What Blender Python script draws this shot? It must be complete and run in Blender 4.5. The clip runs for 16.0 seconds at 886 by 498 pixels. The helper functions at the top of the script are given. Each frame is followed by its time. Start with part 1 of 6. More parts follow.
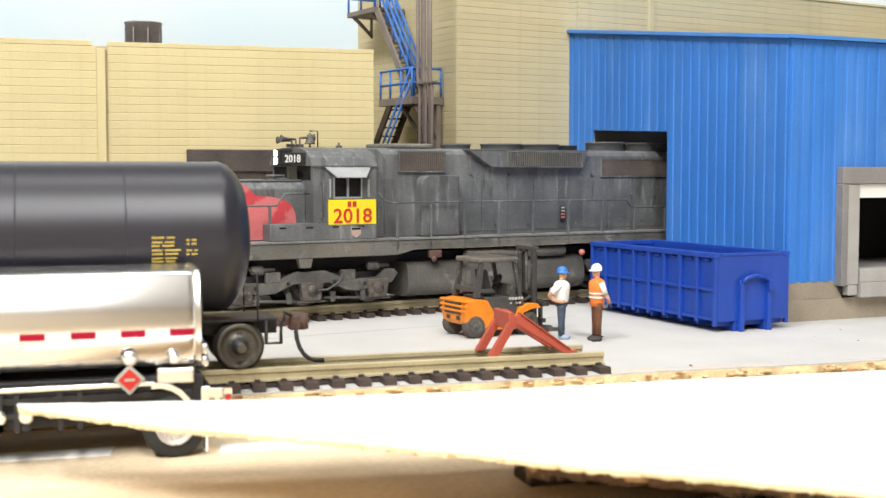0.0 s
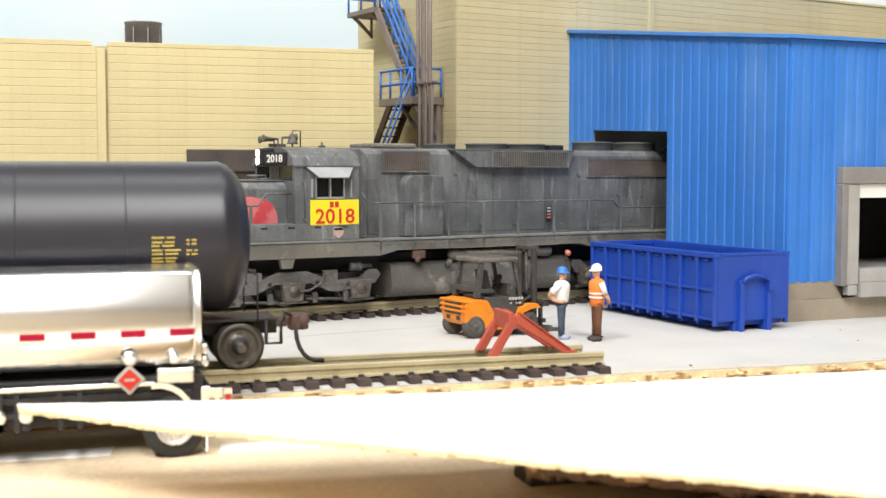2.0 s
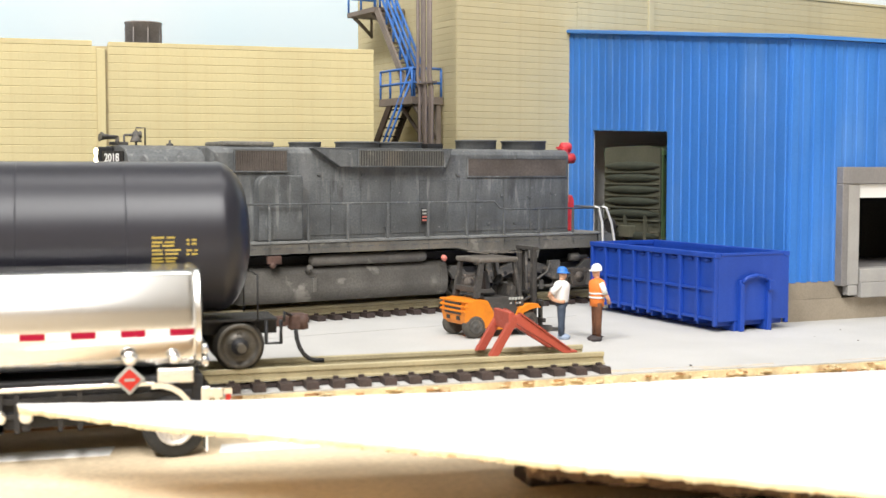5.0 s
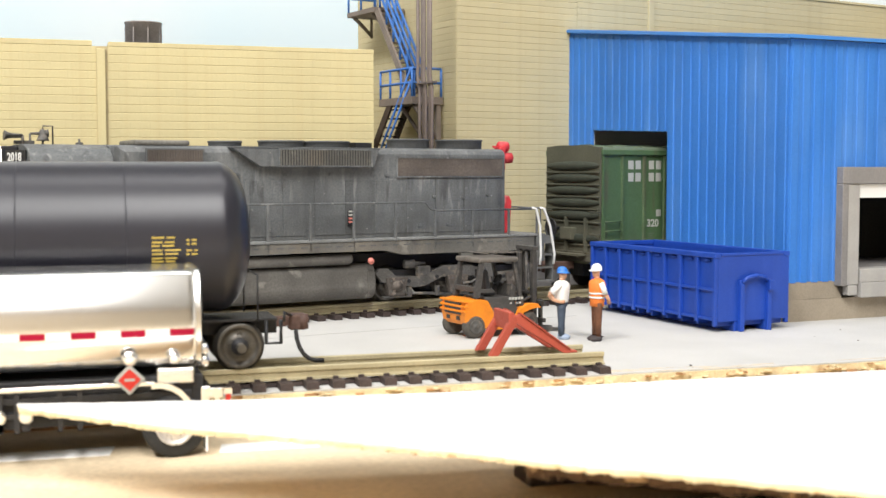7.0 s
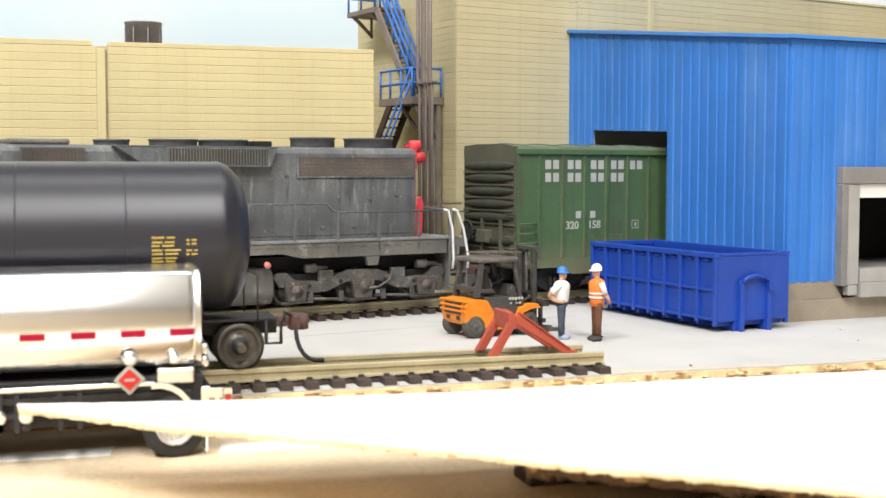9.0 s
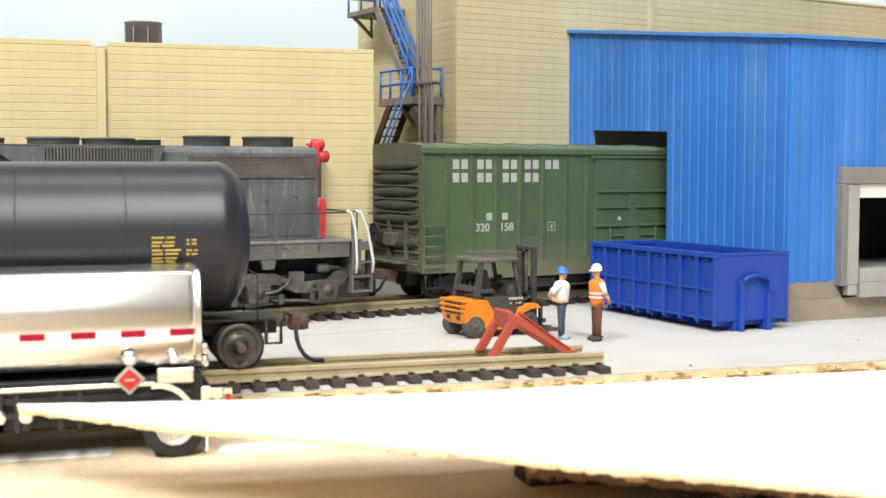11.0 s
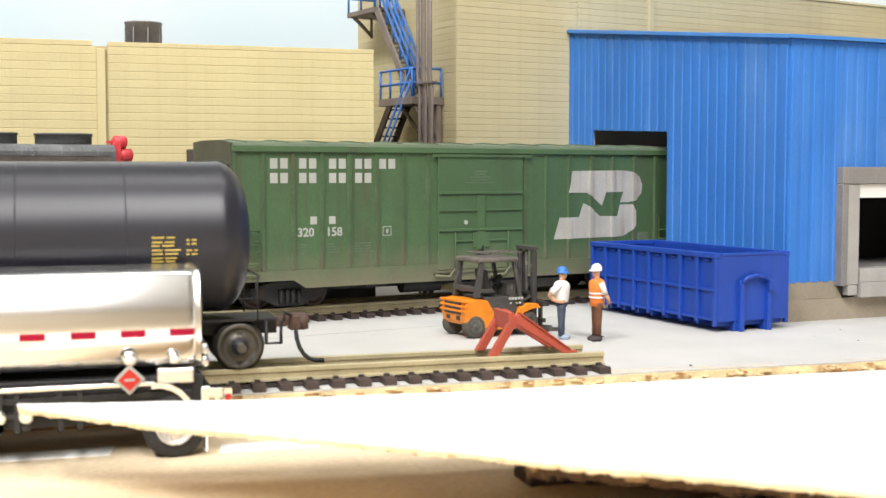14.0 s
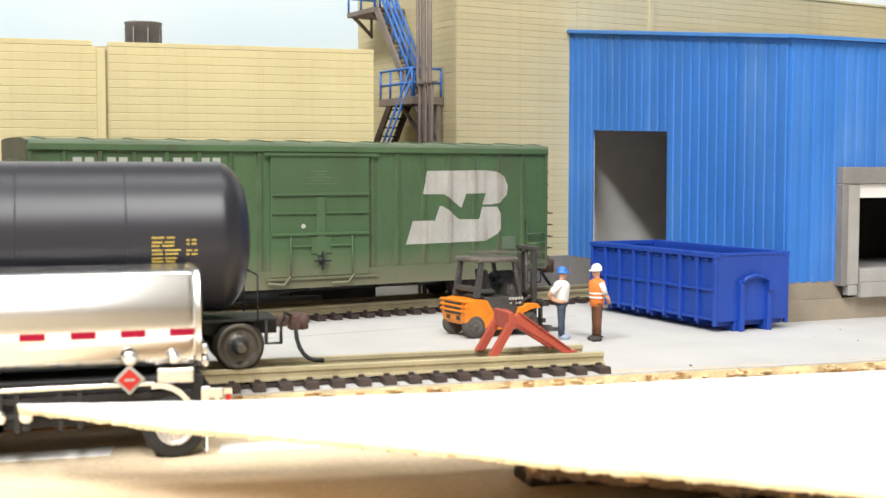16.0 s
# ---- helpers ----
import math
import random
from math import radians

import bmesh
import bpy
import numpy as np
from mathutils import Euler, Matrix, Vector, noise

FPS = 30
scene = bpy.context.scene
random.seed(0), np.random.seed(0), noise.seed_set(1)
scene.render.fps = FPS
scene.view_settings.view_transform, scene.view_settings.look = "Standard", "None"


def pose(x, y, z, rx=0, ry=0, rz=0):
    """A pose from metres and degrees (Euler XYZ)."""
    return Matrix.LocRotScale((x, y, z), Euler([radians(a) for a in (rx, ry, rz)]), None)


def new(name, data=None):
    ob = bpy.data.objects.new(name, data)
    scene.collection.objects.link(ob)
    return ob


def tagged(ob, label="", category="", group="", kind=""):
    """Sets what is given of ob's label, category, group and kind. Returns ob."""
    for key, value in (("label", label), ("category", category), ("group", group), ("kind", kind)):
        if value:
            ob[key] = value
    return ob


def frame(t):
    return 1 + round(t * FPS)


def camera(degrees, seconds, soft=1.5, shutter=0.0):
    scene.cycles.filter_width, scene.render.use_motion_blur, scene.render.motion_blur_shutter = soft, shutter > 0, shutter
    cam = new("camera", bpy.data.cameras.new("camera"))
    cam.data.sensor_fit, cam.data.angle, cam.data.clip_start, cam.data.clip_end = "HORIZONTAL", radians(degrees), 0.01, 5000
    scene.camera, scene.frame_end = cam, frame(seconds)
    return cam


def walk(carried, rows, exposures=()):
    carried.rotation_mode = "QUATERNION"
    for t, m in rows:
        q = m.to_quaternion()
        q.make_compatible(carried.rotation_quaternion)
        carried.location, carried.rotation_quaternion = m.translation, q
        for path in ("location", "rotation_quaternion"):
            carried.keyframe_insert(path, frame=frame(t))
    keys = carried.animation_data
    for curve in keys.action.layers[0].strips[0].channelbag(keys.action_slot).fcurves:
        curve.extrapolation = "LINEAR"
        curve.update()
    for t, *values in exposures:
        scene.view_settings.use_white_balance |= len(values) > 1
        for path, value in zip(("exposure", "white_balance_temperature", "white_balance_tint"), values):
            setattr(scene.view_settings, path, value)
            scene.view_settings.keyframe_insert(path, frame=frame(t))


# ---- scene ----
# All sizes below are in full-size metres of the modelled railway; K brings them to the size of the model (1:87).
K = 1 / 87
cam = camera(40.07, 16.0)
CAM = pose(0, 0, 4.2 * K, 86.4, 0, -17.2)
cam.data.dof.use_dof, cam.data.dof.focus_distance, cam.data.dof.aperture_fstop = True, 0.40, 46
walk(cam, [(0.0, CAM), (16.0, CAM)], exposures=[(0.0, 0.0), (16.0, 0.0)])

# ---- light: ceiling panel lamps of the hobby room, one added; closed white room ----
world = bpy.data.worlds.new("world")
scene.world = world
world.use_nodes = True
world.node_tree.nodes["Background"].inputs[0].default_value = (0.9, 0.95, 1.0, 1)
world.node_tree.nodes["Background"].inputs[1].default_value = 0.05


def ceiling_lamp(x, y, z, sx, sy, watts, colour):
    lamp = bpy.data.lights.new("ceiling_lamp", "AREA")
    lamp.shape, lamp.size, lamp.size_y, lamp.energy, lamp.color = "RECTANGLE", sx, sy, watts, colour
    ob = new("ceiling_lamp", lamp)
    ob.matrix_world = pose(x, y, z)
    return ob


ceiling_lamp(-0.72, -0.72, 1.33, 0.26, 1.5, 52, (1.0, 0.985, 0.965))
ceiling_lamp(0.0, -0.98, 1.33, 0.26, 1.3, 28, (1.0, 0.985, 0.965))
# weak lamp added to brighten the sky board and wall tops
ceiling_lamp(0.30, 0.45, 1.33, 1.2, 0.35, 7, (1.0, 0.985, 0.965))


# ---- materials ----
def mat(name, base, rough=0.6, metal=0.0, var=0.15, scale=1.2, bump=0.15, streak=None, grime=None, fine=18.0, spots=None, spec=0.5, coat=0.0, patchy=1.0, blocks=0.0, run=(3.2, 0.16), scratch=None):
    """streak: (colour, amount); grime: (colour, z_low, z_high, amount); spots: (colour, scale, threshold)."""
    m = bpy.data.materials.new(name)
    m.use_nodes = True
    n, l = m.node_tree.nodes, m.node_tree.links
    p = n["Principled BSDF"]
    p.inputs["Roughness"].default_value, p.inputs["Metallic"].default_value = rough, metal
    p.inputs["Specular IOR Level"].default_value = spec
    p.inputs["Coat Weight"].default_value = coat
    tc, mp = n.new("ShaderNodeTexCoord"), n.new("ShaderNodeMapping")
    mp.inputs["Scale"].default_value = (87, 87, 87)
    l.new(tc.outputs["Object"], mp.inputs["Vector"])

    def noise_node(sc, detail=4.0, vec=None):
        q = n.new("ShaderNodeTexNoise")
        q.inputs["Scale"].default_value, q.inputs["Detail"].default_value = sc, detail
        l.new(vec or mp.outputs["Vector"], q.inputs["Vector"])
        return q.outputs["Fac"]

    def maprange(value, a, b, c, d):
        q = n.new("ShaderNodeMapRange")
        for i, v in enumerate((a, b, c, d)):
            q.inputs[i + 1].default_value = v
        l.new(value, q.inputs[0])
        return q.outputs[0]

    def mix(fac, a, b, kind="MIX"):
        q = n.new("ShaderNodeMix")
        q.data_type, q.blend_type = "RGBA", kind
        for s, v in ((0, fac), (6, a), (7, b)):
            if isinstance(v, tuple):
                q.inputs[s].default_value = (*v[:3], 1)
            elif isinstance(v, (int, float)):
                q.inputs[s].default_value = v
            else:
                l.new(v, q.inputs[s])
        return q.outputs[2]

    def math_node(op, a, b):
        q = n.new("ShaderNodeMath")
        q.operation = op
        for i, v in enumerate((a, b)):
            if isinstance(v, (int, float)):
                q.inputs[i].default_value = v
            else:
                l.new(v, q.inputs[i])
        return q.outputs[0]

    big, small = noise_node(scale), noise_node(fine, 3.0)
    dark = tuple(c * (1 - var) for c in base)
    light = tuple(min(1, c * (1 + var)) for c in base)
    col = mix(maprange(big, 0.3, 0.7, 0, 1), dark, light)
    col = mix(maprange(small, 0.35, 0.7, 0.0, var * 1.4), col, tuple(c * 0.55 for c in base))
    oi = n.new("ShaderNodeObjectInfo")
    rnd = maprange(oi.outputs["Random"], 0, 1, 1 - var * 0.45, 1 + var * 0.45)
    comb = n.new("ShaderNodeCombineColor")
    for i in range(3):
        l.new(rnd, comb.inputs[i])
    col = mix(1.0, col, comb.outputs[0], "MULTIPLY")
    if streak:
        sm = n.new("ShaderNodeMapping")
        sm.inputs["Scale"].default_value = (87 * run[0], 87 * run[0], 87 * run[1])
        l.new(tc.outputs["Object"], sm.inputs["Vector"])
        s1 = noise_node(1.0, 3.0, sm.outputs["Vector"])
        fac = math_node("MULTIPLY", maprange(s1, 0.48, 0.72, 0, streak[1]), maprange(noise_node(0.5), 0.35, 0.65, 0.25, 1))
        col = mix(fac, col, streak[0])
    if scratch:
        for colour, amount, across, down in scratch:
            sm = n.new("ShaderNodeMapping")
            sm.inputs["Scale"].default_value = (87 * across, 87 * across, 87 * down)
            sm.inputs["Location"].default_value = (across, 3.7, down)
            l.new(tc.outputs["Object"], sm.inputs["Vector"])
            fac = math_node("MULTIPLY", maprange(noise_node(1.0, 5.0, sm.outputs["Vector"]), 0.57, 0.66, 0, amount), maprange(noise_node(0.9), 0.42, 0.60, 0.05, 1))
            col = mix(fac, col, colour)
    if blocks:
        bs = n.new("ShaderNodeSeparateXYZ")
        l.new(mp.outputs["Vector"], bs.inputs[0])
        run = math_node("ADD", math_node("MULTIPLY", math_node("ADD", bs.outputs[0], bs.outputs[1]), 1 / 0.58), math_node("MULTIPLY", oi.outputs["Random"], 7.0))
        joint = math_node("LESS_THAN", math_node("FRACT", run, 0.0), 0.045)
        col = mix(math_node("MULTIPLY", joint, blocks), col, tuple(c * 0.72 for c in base))
        tint = n.new("ShaderNodeTexWhiteNoise")
        tint.noise_dimensions = "1D"
        l.new(math_node("ADD", math_node("FLOOR", run, 0.0), math_node("MULTIPLY", oi.outputs["Random"], 91.0)), tint.inputs["W"])
        col = mix(math_node("MULTIPLY", tint.outputs["Value"], 0.06), col, tuple(c * 0.6 for c in base))
    if spots:
        col = mix(maprange(noise_node(spots[1], 6.0), spots[2], spots[2] + 0.06, 0, 0.85), col, spots[0])
    if grime:
        sep = n.new("ShaderNodeSeparateXYZ")
        l.new(mp.outputs["Vector"], sep.inputs[0])
        z = math_node("ADD", sep.outputs[2], maprange(noise_node(1.3), 0, 1, -0.35, 0.35))
        col = mix(maprange(z, grime[1], grime[2], grime[3], 0), col, grime[0])
    l.new(col, p.inputs["Base Color"])
    l.new(maprange(small, 0.3, 0.7, max(0.03, rough - 0.08 * patchy), min(1, rough + 0.1 * patchy)), p.inputs["Roughness"])
    if bump:
        b = n.new("ShaderNodeBump")
        b.inputs["Strength"].default_value, b.inputs["Distance"].default_value = bump, 0.03 * K
        l.new(small, b.inputs["Height"])
        l.new(b.outputs["Normal"], p.inputs["Normal"])
    return m


def glow(name, colour, strength):
    m = bpy.data.materials.new(name)
    m.use_nodes = True
    p = m.node_tree.nodes["Principled BSDF"]
    p.inputs["Base Color"].default_value = (*colour, 1)
    p.inputs["Emission Color"].default_value, p.inputs["Emission Strength"].default_value = (*colour, 1), strength
    return m


M_BOARD = mat("painted_board", (0.475, 0.468, 0.45), 0.7, var=0.06, scale=0.5, spots=((0.55, 0.47, 0.36), 1.1, 0.70))
M_TORN = mat("torn_board_core", (0.78, 0.63, 0.38), 0.9, var=0.22, scale=2.6, bump=0.9, spots=((0.46, 0.27, 0.12), 2.2, 0.62))
M_SCRAPE = mat("scraped_paint", (0.60, 0.51, 0.39), 0.85, var=0.15, scale=2.0, spots=((0.52, 0.51, 0.485), 1.8, 0.5))
M_TORN_LOW = mat("torn_brown_core", (0.42, 0.22, 0.085), 0.9, var=0.35, scale=2.0, bump=0.9, spots=((0.78, 0.62, 0.38), 1.6, 0.56))
# torn brown fibre, darkened for the shade below the loose board
M_CORE_DARK = mat("shaded_torn_core", (0.10, 0.055, 0.030), 0.95, var=0.45, scale=3.0, bump=1.0, spots=((0.40, 0.26, 0.14), 2.6, 0.62))
M_WHITE_BOARD = mat("white_board", (0.86, 0.855, 0.84), 0.6, var=0.02, scale=0.6, bump=0.05)
M_TABLE = mat("raw_hardboard", (0.74, 0.60, 0.41), 0.75, var=0.22, scale=0.25, fine=9, bump=0.2)
M_FLATWHITE = mat("flat_white", (0.85, 0.84, 0.82), 0.8, var=0.03)
# dusty grey, lightened to hold the highlight along the walkway edge
M_WALK = mat("highlit_walkway", (0.20, 0.205, 0.20), 0.7, var=0.3, scale=1.5, bump=0.3)
M_SHADOWBOX = mat("dark_brown", (0.06, 0.04, 0.028), 0.8, var=0.4, scale=1.0, bump=0.6)
M_YELLOW = mat("yellow_siding", (0.625, 0.545, 0.305), 0.75, var=0.05, scale=0.35, streak=((0.50, 0.36, 0.16), 0.30), bump=0.12, blocks=0.14)
M_TOWER = mat("tower_siding", (0.585, 0.515, 0.315), 0.75, var=0.07, scale=0.3, streak=((0.44, 0.34, 0.18), 0.34), bump=0.12, blocks=0.12)
M_JOINT = mat("siding_joint", (0.52, 0.43, 0.25), 0.85, var=0.15)
M_BLUE = mat("blue_sheet", (0.036, 0.180, 0.575), 0.6, var=0.10, scale=0.30, streak=((0.17, 0.34, 0.64), 0.34), bump=0.08, spec=0.35, run=(0.9, 0.11))
M_BLUETRIM = mat("blue_trim", (0.05, 0.22, 0.62), 0.35, var=0.08)
M_CONC = mat("concrete", (0.30, 0.255, 0.195), 0.85, var=0.14, scale=0.6, bump=0.4, streak=((0.30, 0.25, 0.18), 0.3))
M_GREY = mat("grey_concrete", (0.22, 0.21, 0.205), 0.8, var=0.14, scale=0.8, bump=0.3, streak=((0.18, 0.16, 0.15), 0.4))
M_PALE = mat("pale_grey_paint", (0.36, 0.35, 0.335), 0.6, var=0.08, streak=((0.45, 0.43, 0.38), 0.3))
# door white greyed to carry the shadow of its surround
M_DOORWHITE = mat("shaded_white_door", (0.56, 0.555, 0.56), 0.6, var=0.06)
# tint that gives the chrome tanker its tan reflected band
M_TAN = mat("reflection_tan", (0.50, 0.40, 0.28), 0.8, var=0.06)
M_WHITE = mat("white_enamel", (0.80, 0.80, 0.78), 0.5, var=0.05)
M_INNER = mat("bare_styrene", (0.78, 0.77, 0.75), 0.6, var=0.05)
# near-black that stands for the unlit dock interior
M_DARK = mat("dock_shade_black", (0.015, 0.014, 0.014), 0.8, var=0.3)
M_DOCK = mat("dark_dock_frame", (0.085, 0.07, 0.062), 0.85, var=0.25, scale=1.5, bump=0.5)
M_RAIL = mat("weathered_rail", (0.46, 0.40, 0.25), 0.5, metal=0.2, var=0.18, scale=1.0, bump=0.15)
M_TIE = mat("sleeper_plastic", (0.050, 0.034, 0.030), 0.65, var=0.3, scale=2.0, bump=0.3)
M_BUMPER = mat("red_oxide", (0.42, 0.075, 0.045), 0.55, var=0.14, scale=2.0, bump=0.2)
M_BLUE_BIN = mat("bin_blue", (0.011, 0.058, 0.37), 0.45, var=0.10, scale=1.0, bump=0.1, streak=((0.03, 0.085, 0.42), 0.35))
M_LOCO = mat("grimy_lark_grey", (0.112, 0.119, 0.123), 0.60, var=0.36, scale=0.9, bump=0.35, streak=((0.22, 0.225, 0.225), 0.55), grime=((0.15, 0.14, 0.12), 1.9, 2.8, 0.35), spots=((0.27, 0.27, 0.265), 6.5, 0.68), run=(1.9, 0.22), scratch=(((0.28, 0.285, 0.28), 0.6, 6.0, 0.9), ((0.045, 0.046, 0.047), 0.7, 3.2, 0.5)))
M_LOCO_ROOF = mat("sooty_roof", (0.095, 0.10, 0.104), 0.7, var=0.25, scale=1.2, bump=0.3)
M_SILL = mat("dusty_sill", (0.135, 0.130, 0.116), 0.75, var=0.35, scale=0.6, bump=0.35, streak=((0.22, 0.175, 0.125), 0.6), run=(0.9, 0.3), scratch=(((0.055, 0.05, 0.045), 0.7, 1.4, 1.4), ((0.28, 0.26, 0.22), 0.6, 3.0, 3.0)))
M_TRUCK = mat("dusty_bogie", (0.092, 0.087, 0.080), 0.65, scratch=(((0.21, 0.19, 0.165), 0.7, 2.5, 2.5), ((0.025, 0.023, 0.021), 0.7, 2.0, 2.0)), var=0.4, scale=1.8, bump=0.45, spots=((0.17, 0.14, 0.11), 3.5, 0.60))
M_JOURNAL = mat("rusty_journal", (0.098, 0.082, 0.070), 0.8, var=0.4, scale=4.0, bump=0.9, spots=((0.22, 0.18, 0.15), 5.0, 0.60))
M_FUEL = mat("fuel_tank_grime", (0.118, 0.110, 0.098), 0.7, scratch=(((0.25, 0.235, 0.21), 0.6, 1.6, 0.8),), var=0.3, scale=0.9, bump=0.3, streak=((0.05, 0.046, 0.042), 0.5), spots=((0.24, 0.225, 0.20), 1.4, 0.64), run=(1.2, 0.3))
M_BLACK = mat("black_paint", (0.018, 0.018, 0.020), 0.55, var=0.3, scale=1.5, bump=0.15)
M_RUSTY = mat("rusty_louvre", (0.125, 0.104, 0.090), 0.75, var=0.25, scale=1.2, bump=0.3)
M_RED = mat("scarlet_paint", (0.60, 0.045, 0.055), 0.5, var=0.18, scale=2.0, spots=((0.70, 0.22, 0.20), 1.6, 0.60))
M_NOSE = mat("chalky_scarlet", (0.60, 0.16, 0.165), 0.55, var=0.12, scale=1.2, spots=((0.52, 0.035, 0.05), 1.3, 0.53))
M_SIGNYEL = mat("sign_yellow", (0.86, 0.70, 0.02), 0.5, var=0.04)
M_SIGNRED = mat("sign_red", (0.55, 0.03, 0.02), 0.5, var=0.05)
M_STRIPE = mat("crimson_reflector", (0.34, 0.004, 0.030), 0.55, var=0.06, spec=0.2)
M_LETTER = mat("lettering_white", (0.42, 0.43, 0.395), 0.6, var=0.06)
M_LOGO = mat("faded_white_film", (0.44, 0.43, 0.395), 0.65, var=0.12, streak=((0.17, 0.105, 0.07), 1.0), run=(3.4, 0.10))
M_GREEN = mat("cascade_green", (0.067, 0.130, 0.056), 0.6, var=0.14, scale=0.35, bump=0.12, streak=((0.060, 0.075, 0.042), 0.55), grime=((0.200, 0.170, 0.115), 0.8, 2.1, 0.85), run=(1.6, 0.14), scratch=(((0.085, 0.070, 0.045), 0.55, 2.6, 0.12),))
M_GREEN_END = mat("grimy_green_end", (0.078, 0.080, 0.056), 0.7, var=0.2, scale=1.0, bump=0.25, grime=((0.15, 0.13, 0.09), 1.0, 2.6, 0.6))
M_POST = mat("rusted_green_post", (0.062, 0.112, 0.050), 0.65, var=0.2, scale=1.2, bump=0.2, streak=((0.085, 0.062, 0.042), 0.85), grime=((0.16, 0.13, 0.09), 0.8, 2.3, 0.85), run=(2.5, 0.25))
M_PRESSING = mat("dark_pressing_green", (0.034, 0.040, 0.029), 0.65, var=0.3, scale=1.5, bump=0.3)
M_GREEN_ROOF = mat("green_roof", (0.11, 0.15, 0.095), 0.6, var=0.15, scale=1.0, bump=0.2)
M_TANK = mat("tank_black", (0.019, 0.019, 0.027), 0.35, var=0.06, scale=0.4, bump=0.0, patchy=0.15, spec=0.5)
M_YELLOW_MARK = mat("stencil_yellow", (0.46, 0.34, 0.06), 0.6, var=0.1)
M_CHROME = mat("polished_chrome", (0.95, 0.945, 0.93), 0.20, metal=1.0, var=0.01, bump=0.0, patchy=0.3)
M_RIM = mat("bright_rim", (0.72, 0.72, 0.72), 0.32, metal=0.7, var=0.04, bump=0.0)
M_STEEL = mat("wheel_steel", (0.115, 0.105, 0.09), 0.42, metal=0.6, var=0.2, scale=2.0, bump=0.15)
M_TYRE = mat("tyre_rubber", (0.022, 0.022, 0.022), 0.75, var=0.2, scale=3.0, bump=0.2)
M_DUSTTYRE = mat("dusty_tyre", (0.085, 0.075, 0.062), 0.8, var=0.2, scale=3.0, bump=0.2)
M_ORANGE = mat("forklift_orange", (0.80, 0.24, 0.010), 0.45, var=0.12, scale=2.5, bump=0.1, grime=((0.45, 0.16, 0.03), 0.1, 0.7, 0.35))
M_FKGREY = mat("forklift_charcoal", (0.058, 0.054, 0.050), 0.7, var=0.3, scale=2.5, bump=0.25, spots=((0.12, 0.105, 0.09), 3.0, 0.60))
M_FKROOF = mat("dusty_guard", (0.115, 0.102, 0.088), 0.8, var=0.3, scale=2.5, bump=0.3)
M_SEAT = mat("seat_vinyl", (0.03, 0.03, 0.032), 0.6, var=0.2)
M_STAIR_BLUE = mat("railing_blue", (0.04, 0.16, 0.50), 0.5, var=0.12, scale=2.0)
M_STAIR = mat("brown_steel", (0.20, 0.165, 0.14), 0.7, var=0.2, scale=1.5, bump=0.2)
M_PIPE = mat("conduit_brown", (0.19, 0.155, 0.14), 0.55, metal=0.2, var=0.2, scale=1.0, bump=0.15)
M_VENT = mat("galvanised_drum", (0.34, 0.32, 0.32), 0.55, metal=0.5, var=0.25, scale=1.2, bump=0.15)
M_GLASS = mat("dark_glass", (0.012, 0.013, 0.015), 0.12, var=0.2, bump=0.0, spec=0.25)
M_SILVER = mat("silver_frame", (0.36, 0.37, 0.375), 0.5, metal=0.3, var=0.15)
M_RAILWHITE = mat("white_rail_paint", (0.72, 0.72, 0.70), 0.5, var=0.05)
M_LAMP = glow("headlight_glow", (1.0, 0.83, 0.55), 14.0)
M_COUPLER = mat("rust_brown", (0.105, 0.058, 0.045), 0.7, var=0.25, scale=3.0, bump=0.2)
M_PINK = mat("marker_red", (0.62, 0.20, 0.16), 0.5, var=0.1)
M_SHIRT = mat("white_shirt", (0.82, 0.81, 0.78), 0.7, var=0.04)


def sky_paint():
    m = bpy.data.materials.new("sky_backdrop")
    m.use_nodes = True
    n, l = m.node_tree.nodes, m.node_tree.links
    p = n["Principled BSDF"]
    p.inputs["Roughness"].default_value = 0.9
    tc, q, r = n.new("ShaderNodeTexCoord"), n.new("ShaderNodeTexNoise"), n.new("ShaderNodeValToRGB")
    q.inputs["Scale"].default_value, q.inputs["Detail"].default_value = 1.6, 3
    r.color_ramp.elements[0].position, r.color_ramp.elements[1].position = 0.40, 0.62
    r.color_ramp.elements[0].color, r.color_ramp.elements[1].color = (0.66, 0.85, 0.95, 1), (0.92, 0.95, 0.96, 1)
    l.new(tc.outputs["Object"], q.inputs["Vector"])
    l.new(q.outputs["Fac"], r.inputs[0])
    l.new(r.outputs[0], p.inputs["Base Color"])
    l.new(r.outputs[0], p.inputs["Emission Color"])
    # glow added to brighten the board beyond what the lamps give
    p.inputs["Emission Strength"].default_value = 0.25
    return m


M_SKY = sky_paint()


# ---- mesh building ----
def box(bm, x0, x1, y0, y1, z0, z1, bevel=0.0, m=None):
    vs = [bm.verts.new((x, y, z)) for z in (z0, z1) for y in (y0, y1) for x in (x0, x1)]
    if m is not None:
        for v in vs:
            v.co = m @ v.co
    fs = [bm.faces.new([vs[i] for i in q]) for q in ((0, 2, 3, 1), (4, 5, 7, 6), (0, 1, 5, 4), (2, 6, 7, 3), (0, 4, 6, 2), (1, 3, 7, 5))]
    if bevel:
        es = list({e for f in fs for e in f.edges})
        bmesh.ops.bevel(bm, geom=es, offset=bevel, segments=2, affect="EDGES", profile=0.5)
    return bm


